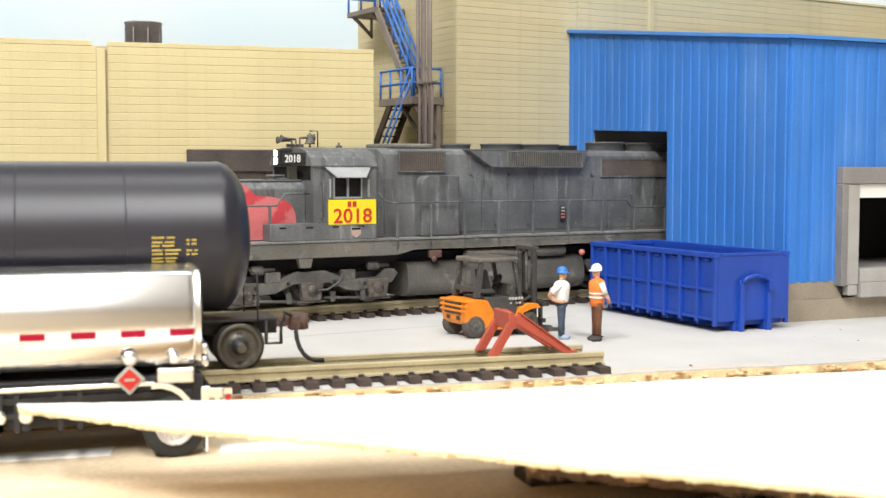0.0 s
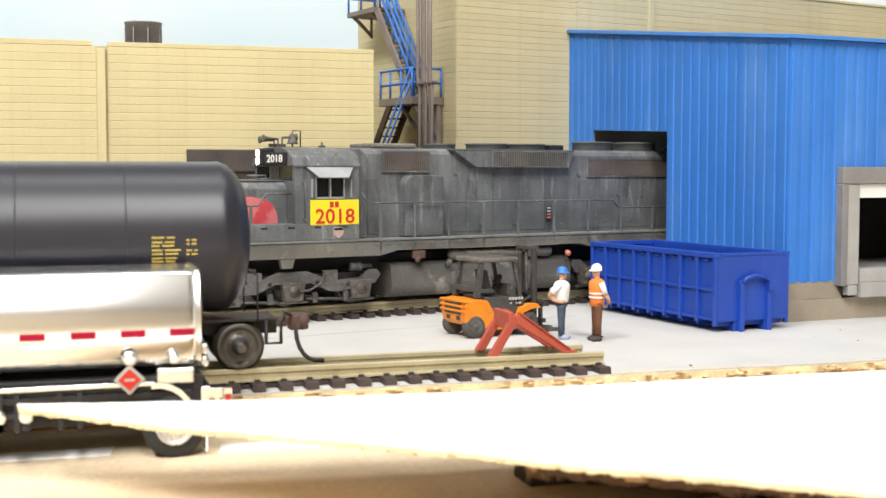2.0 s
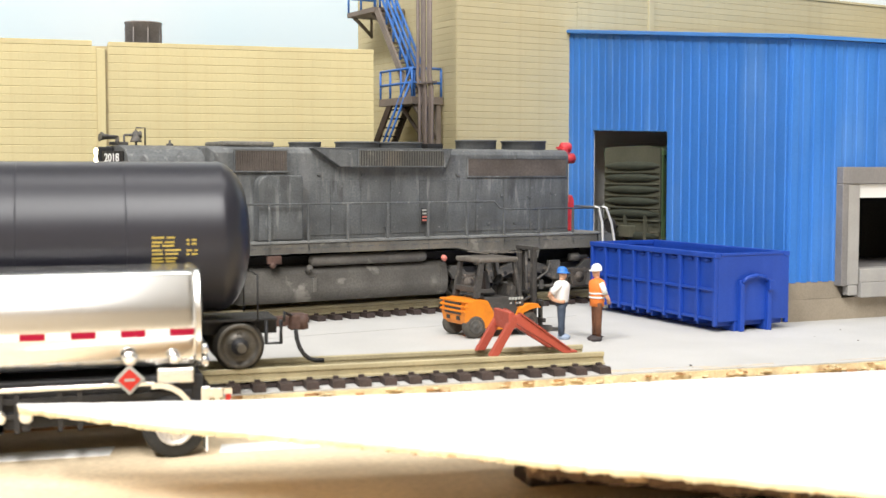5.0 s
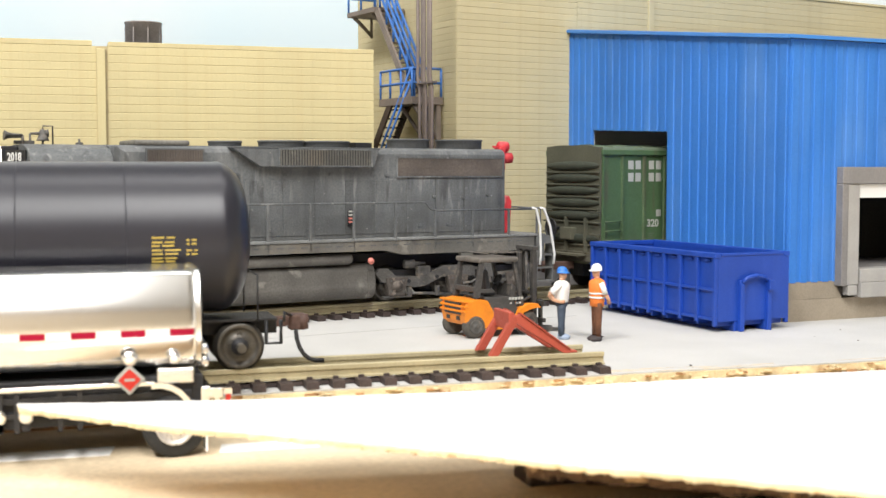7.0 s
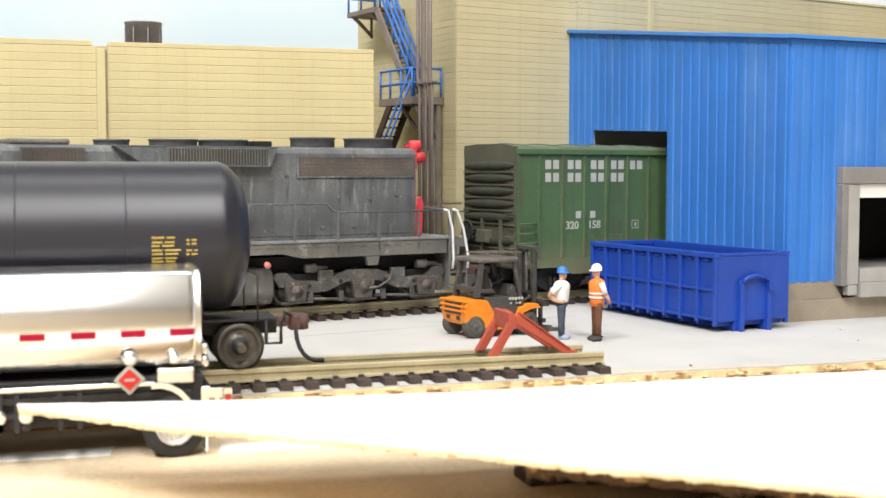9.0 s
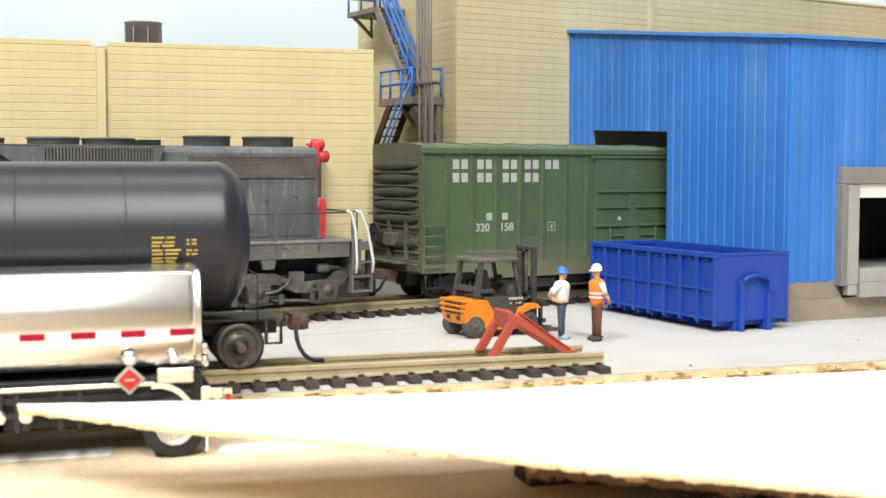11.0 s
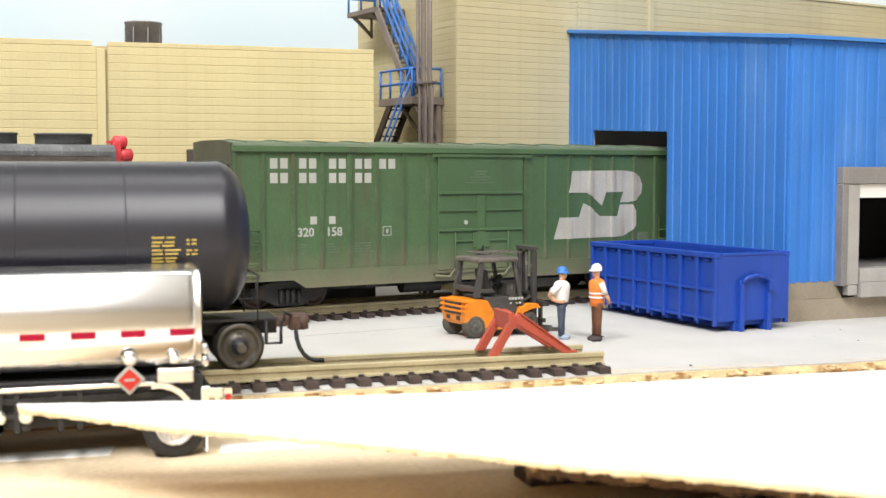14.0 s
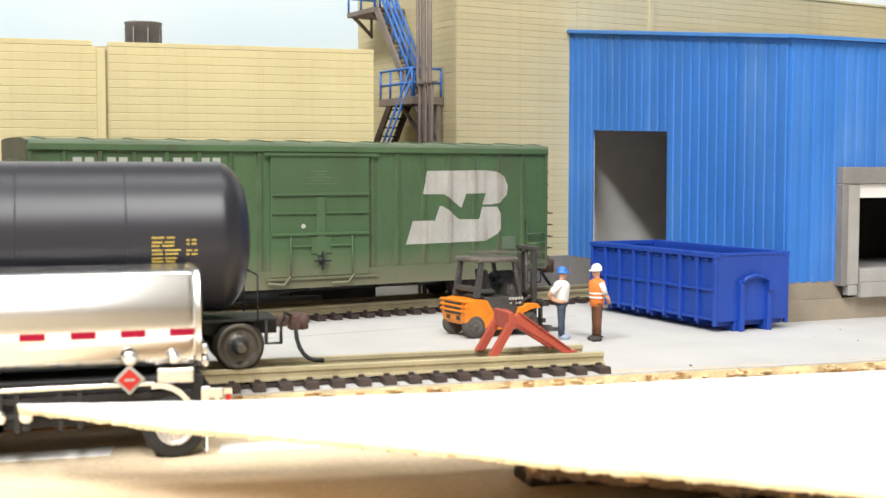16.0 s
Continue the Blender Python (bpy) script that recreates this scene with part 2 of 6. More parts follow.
def cyl(bm, a, b, r, r2=None, seg=16, caps=True):
    a, b = Vector(a), Vector(b)
    r2 = r if r2 is None else r2
    t = (b - a).to_track_quat("Z", "Y").to_matrix()
    rings = []
    for c, rr in ((a, r), (b, r2)):
        rings.append([bm.verts.new(c + t @ Vector((rr * math.cos(2 * math.pi * i / seg), rr * math.sin(2 * math.pi * i / seg), 0))) for i in range(seg)])
    for i in range(seg):
        f = bm.faces.new((rings[0][i], rings[0][(i + 1) % seg], rings[1][(i + 1) % seg], rings[1][i]))
        f.smooth = True
    if caps:
        bm.faces.new(rings[0][::-1])
        bm.faces.new(rings[1])
    return bm


def lathe(bm, a, b, profile, seg=24):
    """Surface of revolution about the line a-b; profile: (distance along, radius)."""
    a, b = Vector(a), Vector(b)
    d = (b - a).normalized()
    t = d.to_track_quat("Z", "Y").to_matrix()
    rings = []
    for s, r in profile:
        rings.append([bm.verts.new(a + d * s + t @ Vector((r * math.cos(2 * math.pi * i / seg), r * math.sin(2 * math.pi * i / seg), 0))) for i in range(seg)])
    for p, q in zip(rings, rings[1:]):
        for i in range(seg):
            f = bm.faces.new((p[i], p[(i + 1) % seg], q[(i + 1) % seg], q[i]))
            f.smooth = True
    for ring, flip in ((rings[0], True), (rings[-1], False)):
        bm.faces.new(ring[::-1] if flip else ring)
    return bm


def tube(bm, pts, r, seg=8):
    pts = [Vector(p) for p in pts]
    rings = []
    for i, p in enumerate(pts):
        d = (pts[min(i + 1, len(pts) - 1)] - pts[max(i - 1, 0)]).normalized()
        side = d.cross(Vector((0.31, 0.17, 0.93)))
        if side.length < 0.1:
            side = d.cross(Vector((1, 0, 0)))
        side.normalize()
        up = side.cross(d)
        rings.append([bm.verts.new(p + r * (math.cos(2 * math.pi * k / seg) * side + math.sin(2 * math.pi * k / seg) * up)) for k in range(seg)])
    for p, q in zip(rings, rings[1:]):
        for k in range(seg):
            f = bm.faces.new((p[k], p[(k + 1) % seg], q[(k + 1) % seg], q[k]))
            f.smooth = True
    bm.faces.new(rings[0][::-1])
    bm.faces.new(rings[-1])
    return bm


def prism(bm, pts, lo, hi, axis="y", bevel=0.0):
    """Outline pts extruded along an axis: y takes (x, z), x takes (y, z), z takes (x, y)."""
    put = {"y": lambda p, h: (p[0], h, p[1]), "x": lambda p, h: (h, p[0], p[1]), "z": lambda p, h: (p[0], p[1], h)}[axis]
    a, b = ([bm.verts.new(put(p, h)) for p in pts] for h in (lo, hi))
    fs = [bm.faces.new(a), bm.faces.new(b[::-1])]
    k = len(pts)
    fs += [bm.faces.new((a[i], b[i], b[(i + 1) % k], a[(i + 1) % k])) for i in range(k)]
    if bevel:
        bmesh.ops.bevel(bm, geom=list({e for f in fs for e in f.edges}), offset=bevel, segments=2, affect="EDGES", profile=0.5)
    return bm


def arc(cx, cy, r, a0, a1, n=6, ry=None):
    ry = r if ry is None else ry
    return [(cx + r * math.cos(radians(a0 + (a1 - a0) * i / n)), cy + ry * math.sin(radians(a0 + (a1 - a0) * i / n))) for i in range(n + 1)]


def to_mesh(name, bm, material):
    bmesh.ops.recalc_face_normals(bm, faces=bm.faces)
    for v in bm.verts:
        v.co *= K
    me = bpy.data.meshes.new(name)
    bm.to_mesh(me)
    bm.free()
    me.materials.append(material)
    return me


def part(name, bm, material, parent, label="", at=None):
    ob = new(name, to_mesh(name, bm, material))
    ob.parent = parent
    if at is not None:
        ob.matrix_basis = at
    if label:
        tagged(ob, label)
    return ob


def place(x, y, z=0, rz=0, rx=0, ry=0):
    return pose(x * K, y * K, z * K, rx, ry, rz)


def thing(name, label, category, at, group="", kind=""):
    ob = new(name)
    ob.empty_display_size = 0.01
    ob.matrix_basis = at
    return tagged(ob, label, category, group, kind)


def solid(name, bm, material, label, category, at=None, group="", kind=""):
    ob = new(name, to_mesh(name, bm, material))
    if at is not None:
        ob.matrix_basis = at
    return tagged(ob, label, category, group, kind)


def B():
    return bmesh.new()


def words(name, text, size, material, parent, x, y, z, squeeze=1.0, label="", bold=0.0):
    """Lettering that stands upright in a plane of constant y and is read from the -y side; x is its middle, z its foot."""
    cu = bpy.data.curves.new(name, "FONT")
    cu.body, cu.size, cu.align_x, cu.extrude, cu.offset = text, size * K, "CENTER", 0.006 * K, bold * K
    cu.resolution_u = 3
    tmp = new("lettering_source", cu)
    bpy.context.view_layer.update()
    me = bpy.data.meshes.new_from_object(tmp.evaluated_get(bpy.context.evaluated_depsgraph_get()))
    bpy.data.objects.remove(tmp)
    me.materials.clear()
    me.materials.append(material)
    me.transform(pose(x * K, y * K, z * K, 90) @ Matrix.Diagonal((squeeze, 1, 1, 1)))
    ob = new(name, me)
    ob.parent = parent
    if label:
        tagged(ob, label)
    return ob


# directions: the main track is turned against the layout's front edge
TRACK = 13.5
TD = Vector((math.cos(radians(TRACK)), math.sin(radians(TRACK)), 0))
TN = Vector((-math.sin(radians(TRACK)), math.cos(radians(TRACK)), 0))
TRACK_OFF = 32.35


def on_track(s, off=TRACK_OFF, z=0):
    p = TD * s + TN * off
    return place(p.x, p.y, z, TRACK)


# ---- the room round the layout ----
def build_room():
    for nm, a in (("room_floor", (-2.6, 2.6, -2.4, 2.4, -0.95, -0.90)), ("ceiling", (-2.6, 2.6, -2.4, 2.4, 1.36, 1.42)),
                  ("wall_west", (-2.6, -2.55, -2.4, 2.4, -0.9, 1.36)), ("wall_east", (2.55, 2.6, -2.4, 2.4, -0.9, 1.36)),
                  ("wall_south", (-2.55, 2.55, -2.4, -2.35, -0.9, 1.36)), ("wall_north", (-2.55, 2.55, 2.35, 2.4, -0.9, 1.36))):
        # south wall is out of view; its tan is added for chrome reflections
        solid(nm, box(B(), *(v / K for v in a)), M_PALE if nm == "room_floor" else M_TAN if nm == "wall_south" else M_WHITE, {"room_floor": "plain grey floor of the hobby room", "ceiling": "plain white ceiling of the hobby room"}.get(nm, "unseen room wall tinted tan for the chrome's reflection" if nm == "wall_south" else "plain white wall of the hobby room"), {"room_floor": "floor", "ceiling": "ceiling"}.get(nm, "wall"), kind="structure")
    # painted sky board behind the buildings
    bm = B()
    n = 24
    ring = [(-70 + 190 * i / n, 88 + 6 * math.sin(math.pi * i / n)) for i in range(n + 1)]
    lo = [bm.verts.new((x, y, -1)) for x, y in ring]
    hi = [bm.verts.new((x, y, 60)) for x, y in ring]
    lo2 = [bm.verts.new((x, y + 0.5, -1)) for x, y in ring]
    hi2 = [bm.verts.new((x, y + 0.5, 60)) for x, y in ring]
    for i in range(n):
        for p, q in ((lo, hi), (lo2, hi2), (hi, hi2), (lo, lo2)):
            f = bm.faces.new((p[i], p[i + 1], q[i + 1], q[i]))
            f.smooth = True
    solid("backdrop", bm, M_SKY, "pale blue sky painted on a smooth board, with an added glow", "backdrop", kind="structure")


def ragged(x0, x1, y, step, amp, seed):
    r = random.Random(seed)
    n = int((x1 - x0) / step)
    return [(x0 + (x1 - x0) * i / n, y + amp * (r.random() - 0.5) + amp * 0.8 * math.sin(i * 0.13 + seed)) for i in range(n + 1)]


def build_ground():
    g = thing("ground", "white painted layout board with a torn front edge", "ground", place(0, 0, 0), kind="structure")
    back, left, right = 88.5, -75.0, 120.0
    edge = [(left, 22.98)] + ragged(-8, 30, 22.98, 0.15, 0.05, 3) + [(right, 22.98)]
    bm = B()
    prism(bm, edge + [(right, back), (left, back)], -0.03, 0.0, "z")
    part("board_top", bm, M_BOARD, g)
    # torn core under the paint, standing forward unevenly
    for i, (zt, zb, yy, amp, m, lab) in enumerate(((-0.035, -0.20, 22.93, 0.014, M_TORN, "torn tan fibre core"), (-0.205, -0.60, 22.90, 0.02, M_TORN_LOW, "ragged brown lower core"))):
        bm = B()
        e = [(left, yy)] + ragged(-8, 30, yy, 0.17, amp, 11 + i) + [(right, yy)]
        prism(bm, e + [(right, 24.0), (left, 24.0)], zb, zt, "z")
        part("torn_core", bm, m, g, lab)
    # flakes and crumbs of torn board along the edge
    r = random.Random(5)
    for i in range(140):
        x, w = r.uniform(2, 19), r.uniform(0.03, 0.16)
        bm = B()
        zf, yf = -r.uniform(0.06, 0.30), 22.90 + r.uniform(-0.03, 0.03)
        prism(bm, [(x + w * math.cos(a) * r.uniform(0.6, 1.2), yf + 0.08 * math.sin(a) * r.uniform(0.5, 1.2)) for a in (0, 1, 2, 3.1, 4.2, 5.2)], zf, zf + r.uniform(0.012, 0.045), "z")
        part("torn_flake", bm, M_TORN if r.random() < 0.75 else M_TORN_LOW, g)
    for i in range(16):
        x, y, w, d = r.uniform(10.5, 19.5), 22.98 + abs(r.gauss(0.05, 0.22)), r.uniform(0.25, 1.1), r.uniform(0.02, 0.07)
        ring = [(x + w * math.cos(a) * r.uniform(0.6, 1.1), y + d * math.sin(a) * r.uniform(0.5, 1.1)) for a in (0, 0.6, 1.3, 2.0, 2.7, 3.3, 3.9, 4.6, 5.3, 5.9)]
        part("scraped_patch", prism(B(), [(px, max(py, 23.02)) for px, py in ring], 0.0, 0.004 + 0.0005 * i, "z"), M_SCRAPE, g, "tan scrape through the white paint")
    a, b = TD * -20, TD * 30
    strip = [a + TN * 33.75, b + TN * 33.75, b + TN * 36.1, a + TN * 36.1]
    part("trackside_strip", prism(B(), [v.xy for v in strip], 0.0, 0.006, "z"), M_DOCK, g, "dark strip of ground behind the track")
    # hairline joints between the white sheets of the yard
    for s0, s1, off in ((9.0, 21.5, 28.55),):
        a, b, w = TD * s0 + TN * off, TD * s1 + TN * off, TN * 0.012
        part("sheet_joint", prism(B(), [(a - w).xy, (b - w).xy, (b + w).xy, (a + w).xy], 0.0, 0.006, "z"), M_PALE, g, "fine grey joint between sheets")
    crumbs = B()
    for i in range(12):
        x, y, q = r.uniform(4, 22), r.uniform(23.4, 31), r.uniform(0.008, 0.022)
        box(crumbs, x - q, x + q, y - q * 0.8, y + q * 0.8, 0.0, q * 1.1, m=Matrix.Rotation(0, 4, "Z"))
    part("crumbs", crumbs, M_DOCK, g, "small dark crumbs")["kind"] = "stuff"
    t = thing("table", "raw tan hardboard bench top below the layout", "table", place(0, 0, 0), kind="structure")
    part("bench_top", box(B(), -75, 120, -14, 24.5, -1.6, -0.46), M_TABLE, t)
    for x in (-60, 100):
        for y in (-12, 80):
            part("bench_leg", box(B(), x, x + 5, y, y + 5, -78.3, -1.6), M_SHADOWBOX, t)
    part("bench_rear", box(B(), -75, 120, 24.5, 89, -1.6, -0.60), M_TABLE, t)
    # thin white strips put the bench's overlit patches into colour
    for k, (x, y, w, d) in enumerate(((-2.0, 20.6, 2.6, 0.55), (2.35, 20.2, 1.7, 0.5))):
        bm = B()
        prism(bm, [(x, y), (x + w, y - 0.08), (x + w + 0.1, y + d), (x + 0.1, y + d + 0.05)], -0.46, -0.445, "z")
        solid("paper_strip", bm, M_FLATWHITE, "white strip standing for a brightly lit patch of bench", "paper")


def build_loose_board():
    far = [(-0.75, 19.05), (0.6, 18.75), (2.42, 18.40), (5.73, 18.05), (9.7, 18.0), (13.65, 17.85), (22.0, 17.6)]
    near = [(-0.62, 18.22), (0.3, 17.35), (1.25, 16.36), (3.23, 14.87), (4.6, 13.75), (5.47, 12.87), (7.01, 11.72), (8.21, 10.69), (10.5, 8.7), (22.0, 8.0)]

    near = [(x * 1.03, y * 1.03) for x, y in near]

    def dense(pts, step, amp, seed):
        r, out = random.Random(seed), []
        for (x0, y0), (x1, y1) in zip(pts, pts[1:]):
            n = max(1, int(math.hypot(x1 - x0, y1 - y0) / step))
            out += [(x0 + (x1 - x0) * i / n + amp * (r.random() - 0.5), y0 + (y1 - y0) * i / n + amp * (r.random() - 0.5)) for i in range(n)]
        return out + [pts[-1]]

    t = thing("loose_board", "white topped offcut of fibre board with torn edges", "board", place(0, 0, 0))
    prism_top = dense(far, 0.25, 0.05, 1) + dense(near, 0.14, 0.07, 2)[::-1]
    part("white_face", prism(B(), prism_top, 0.71, 0.75, "z"), M_WHITE_BOARD, t)
    core = dense(far, 0.25, 0.04, 3) + dense([(x - 0.04, y - 0.05) for x, y in near], 0.10, 0.13, 4)[::-1]
    part("fibre_core", prism(B(), core, 0.655, 0.705, "z"), M_TORN, t, "torn tan fibre core")
    r = random.Random(21)
    for i in range(60):
        k = r.uniform(2.6, 7.4)
        j = min(int(k), len(near) - 2)
        (xa, ya), (xb, yb) = near[j], near[j + 1]
        f = k - int(k)
        x, y, w = xa + (xb - xa) * f, ya + (yb - ya) * f - 0.02, r.uniform(0.015, 0.05)
        bm = B()
        prism(bm, [(x + w * math.cos(a) * r.uniform(0.6, 1.2), y + 0.5 * w * math.sin(a) * r.uniform(0.5, 1.2)) for a in (0, 1, 2, 3.1, 4.2, 5.2)], 0.655 - r.uniform(0.005, 0.03), 0.67, "z")
        part("torn_flake", bm, M_TORN if r.random() < 0.5 else M_TORN_LOW, t)
    # undercut lower core; its colour includes the overhang's shade
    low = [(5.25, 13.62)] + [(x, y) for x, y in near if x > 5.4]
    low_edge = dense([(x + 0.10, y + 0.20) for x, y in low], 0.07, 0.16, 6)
    part("lower_core", prism(B(), low_edge + [(22.0, 14.0), (6.0, 16.0)], 0.50, 0.653, "z"), M_CORE_DARK, t, "brown torn lower core darkened for the shade under the board")
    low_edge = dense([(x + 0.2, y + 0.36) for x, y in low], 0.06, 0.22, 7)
    part("lower_core", prism(B(), low_edge + [(22.0, 14.0), (6.0, 16.0)], 0.42, 0.498, "z"), M_CORE_DARK, t, "brown torn lower core darkened for the shade under the board")
    # prop added out of sight, coloured dark to deepen the shade there
    solid("timber_block", box(B(), 6.5, 17.0, 16.6, 17.3, -0.46, 0.652), M_SHADOWBOX, "added dark block propping the loose board out of sight", "block")


# ---- tracks ----
def track(name, label, at, length, near_y, far_y, x0, tie_from, tie_to, z=0.0):
    t = thing(name, label, "track", at)
    for y in (near_y, far_y):
        bm = B()
        w = 0.055
        prism(bm, [(y - 0.10, 0.14), (y + 0.10, 0.14), (y + 0.10, 0.17), (y + 0.02, 0.19), (y + 0.02, 0.29), (y + w, 0.31), (y + w, 0.385), (y + w - 0.015, 0.40), (y - w + 0.015, 0.40), (y - w, 0.385), (y - w, 0.31), (y - 0.02, 0.29), (y - 0.02, 0.19), (y - 0.10, 0.17)], x0, x0 + length, "x")
        part("rail", bm, M_RAIL, t)
    bm = B()
    mid = (near_y + far_y) / 2
    half = 1.25 if near_y < -0.65 else (far_y - near_y) / 2 + 0.50
    prism(bm, [(mid - half, 0.0), (mid + half, 0.0), (mid + half - 0.02, 0.14), (mid - half + 0.02, 0.14)], -0.125, 0.125, "x")
    for y in (near_y, far_y):
        box(bm, -0.055, 0.055, y - 0.17, y - 0.10, 0.14, 0.19)
        box(bm, -0.055, 0.055, y + 0.10, y + 0.17, 0.14, 0.21)
    me = to_mesh("sleeper", bm, M_TIE)
    r = random.Random(9)
    n = int((tie_to - tie_from) / 0.515)
    for i in range(n):
        ob = new("sleeper", me)
        ob.parent = t
        ob.matrix_basis = place(tie_from + 0.515 * i + r.uniform(-0.015, 0.015), 0, 0, r.uniform(-0.8, 0.8))
    bm = B()
    for y in (near_y, far_y):
        box(bm, tie_from, tie_to - 0.5, y - 0.07, y + 0.07, 0.02, 0.10)
    part("sleeper_web", bm, M_TIE, t)
    return t


def build_tracks():
    track("main_track", "brass-toned rails on dark brown plastic sleepers", on_track(0), 92, -0.72, 0.72, -20, -20, 70)
    track("siding_track", "short siding with olive rails on dark sleepers", place(0, 24.08, 0), 41, -0.56, 0.56, -30.15, -30, 11.2)


# ---- buildings ----
def courses(parent, material, x0, x1, z0, z1, pitch, y, thick=0.10, gap=0.022, at=None, name="course"):
    """Horizontal siding courses on a plane of constant y (front towards -y)."""
    n = int(round((z1 - z0) / pitch))
    pitch = (z1 - z0) / n
    bm = B()
    prism(bm, [(y, gap / 2), (y - thick + 0.01, gap / 2), (y - thick, gap / 2 + 0.012), (y - thick, pitch - gap / 2 - 0.012), (y - thick + 0.01, pitch - gap / 2), (y, pitch - gap / 2)], x0, x1, "x")
    me = to_mesh(name, bm, material)
    for i in range(n):
        ob = new(name, me)
        ob.parent = parent
        ob.matrix_basis = place(0, 0, z0 + i * pitch)


def build_yellow_hall():
    h = thing("warehouse", "long low warehouse with weathered yellow horizontal siding", "building", place(0, 37.8, 0))
    part("wall_core", box(B(), -40, 9.36, -0.020, 1.0, 0, 7.95), M_JOINT, h, "shadowed joints between siding courses")
    part("side_wall", box(B(), 8.6, 9.38, 1.01, 24, 0, 7.9), M_YELLOW, h)
    part("roof", box(B(), -40, 8.58, 1.02, 24, 7.3, 7.5), M_GREY, h)
    part("pilaster", box(B(), 0.92, 1.17, -0.13, -0.02, 0, 7.87, 0.02), M_YELLOW, h)
    part("downpipe_shadow_gap", box(B(), 1.18, 1.24, -0.025, -0.013, 0, 7.85), M_JOINT, h, "dark joint beside the pilaster")
    part("coping", box(B(), -40, 0.80, -0.034, 1.0, 7.955, 8.11, 0.01), M_YELLOW, h)
    part("coping", box(B(), 1.26, 9.40, -0.034, 1.0, 7.955, 8.09, 0.01), M_YELLOW, h)
    part("footing", box(B(), -40, 3.49, -0.16, -0.035, 0, 1.3, 0.02), M_DOCK, h, "dark stained footing")
    part("footing", box(B(), 7.60, 9.40, -0.16, -0.035, 0, 1.3, 0.02), M_DOCK, h, "dark stained footing")
    # loading door with a projecting dark surround
    d = part("door_surround", box(B(), 3.5, 7.58, -0.55, -0.13, 4.22, 4.90, 0.03), M_DOCK, h, "dark rough dock surround")
    part("jamb", box(B(), 3.5, 3.85, -0.52, -0.13, 0, 4.21, 0.02), M_DOCK, d)
    part("jamb", box(B(), 6.63, 7.58, -0.52, -0.13, 0, 4.21, 0.02), M_DOCK, d)
    # door colour already includes the surround's shadow
    door = part("roller_door", box(B(), 3.86, 6.62, -0.20, -0.13, 0.4, 4.2), M_DOORWHITE, h, "white sectional loading door")
    for i in range(8):
        part("door_panel", box(B(), 3.88, 6.60, -0.25, -0.205, 0.5 + 0.46 * i, 0.5 + 0.46 * i + 0.44, 0.012), M_DOORWHITE, door)
    part("door_sill", box(B(), 3.5, 7.58, -0.6, -0.525, 0.0, 0.38, 0.02), M_GREY, d)
    courses(h, M_YELLOW, -24, 0.90, 0.1, 7.95, 0.245, 0.06, 0.09, 0.009)
    courses(h, M_YELLOW, 1.25, 9.38, 0.1, 7.95, 0.245, 0.06, 0.09, 0.009)
    v = thing("roof_vent", "dull grey metal drum vent on the warehouse roof", "vent", place(2.46, 40.6, 7.5))
    part("drum", lathe(B(), (0, 0, 0), (0, 0, 1), [(0, 0.58), (1.47, 0.58), (1.475, 0.60), (1.52, 0.60), (1.525, 0.56), (1.58, 0.05)], 32), M_VENT, v)
    for i in range(8):
        a = i * math.pi / 4
        part("seam", box(B(), 0.575, 0.60, -0.02, 0.02, 0.05, 1.32), M_VENT, v, at=place(0, 0, 0, i * 45 + 10))


def build_tower():
    # local frame: x along the main track from the tower's corner, y away from the track
    o = TD * 22.17 + TN * 36.42
    t = thing("mill_building", "tall mill with weathered yellow siding beside the track", "building", place(o.x, o.y, 0, TRACK))
    part("tower_core", box(B(), 0.010, 5.2, 0.010, 7.6, 0, 16.0), M_JOINT, t, "shadowed joints between siding courses")
    part("wing_core", box(B(), 5.21, 60, 0.010, 7.6, 0, 11.4), M_JOINT, t)
    part("wing_coping", box(B(), 5.2, 60, -0.05, 7.6, 11.41, 11.52, 0.02), M_TOWER, t)
    part("roof_box", box(B(), 14.0, 18.3, 1.0, 3.0, 11.5, 11.9, 0.03), M_GREY, t, "dark roof housing")
    part("corner_post", box(B(), 0.006, 0.028, 0.006, 0.028, 0, 16.0), M_TOWER, t)
    part("wall_post", box(B(), 8.6, 8.85, -0.06, 0.09, 0, 11.4, 0.02), M_TOWER, t)
    part("footing", box(B(), 0.03, 40, -0.12, -0.003, 0, 1.15, 0.02), M_GREY, t, "grey concrete footing")
    courses(t, M_TOWER, 0.03, 5.2, 0.2, 15.9, 0.228, 0.098, 0.10, 0.009)
    courses(t, M_TOWER, 5.21, 40, 0.2, 11.4, 0.228, 0.098, 0.10, 0.009)
    # the side that looks back along the track
    bm = B()
    pitch = 0.2275
    prism(bm, [(0.098, 0.0065), (0.01, 0.0065), (0.0, 0.018), (0.0, pitch - 0.018), (0.01, pitch - 0.0065), (0.098, pitch - 0.0065)], 0.03, 7.6, "y")
    me = to_mesh("side_course", bm, M_TOWER)
    for i in range(69):
        ob = new("side_course", me)
        ob.parent = t
        ob.matrix_basis = place(0, 0, 0.2 + i * pitch)
    return t


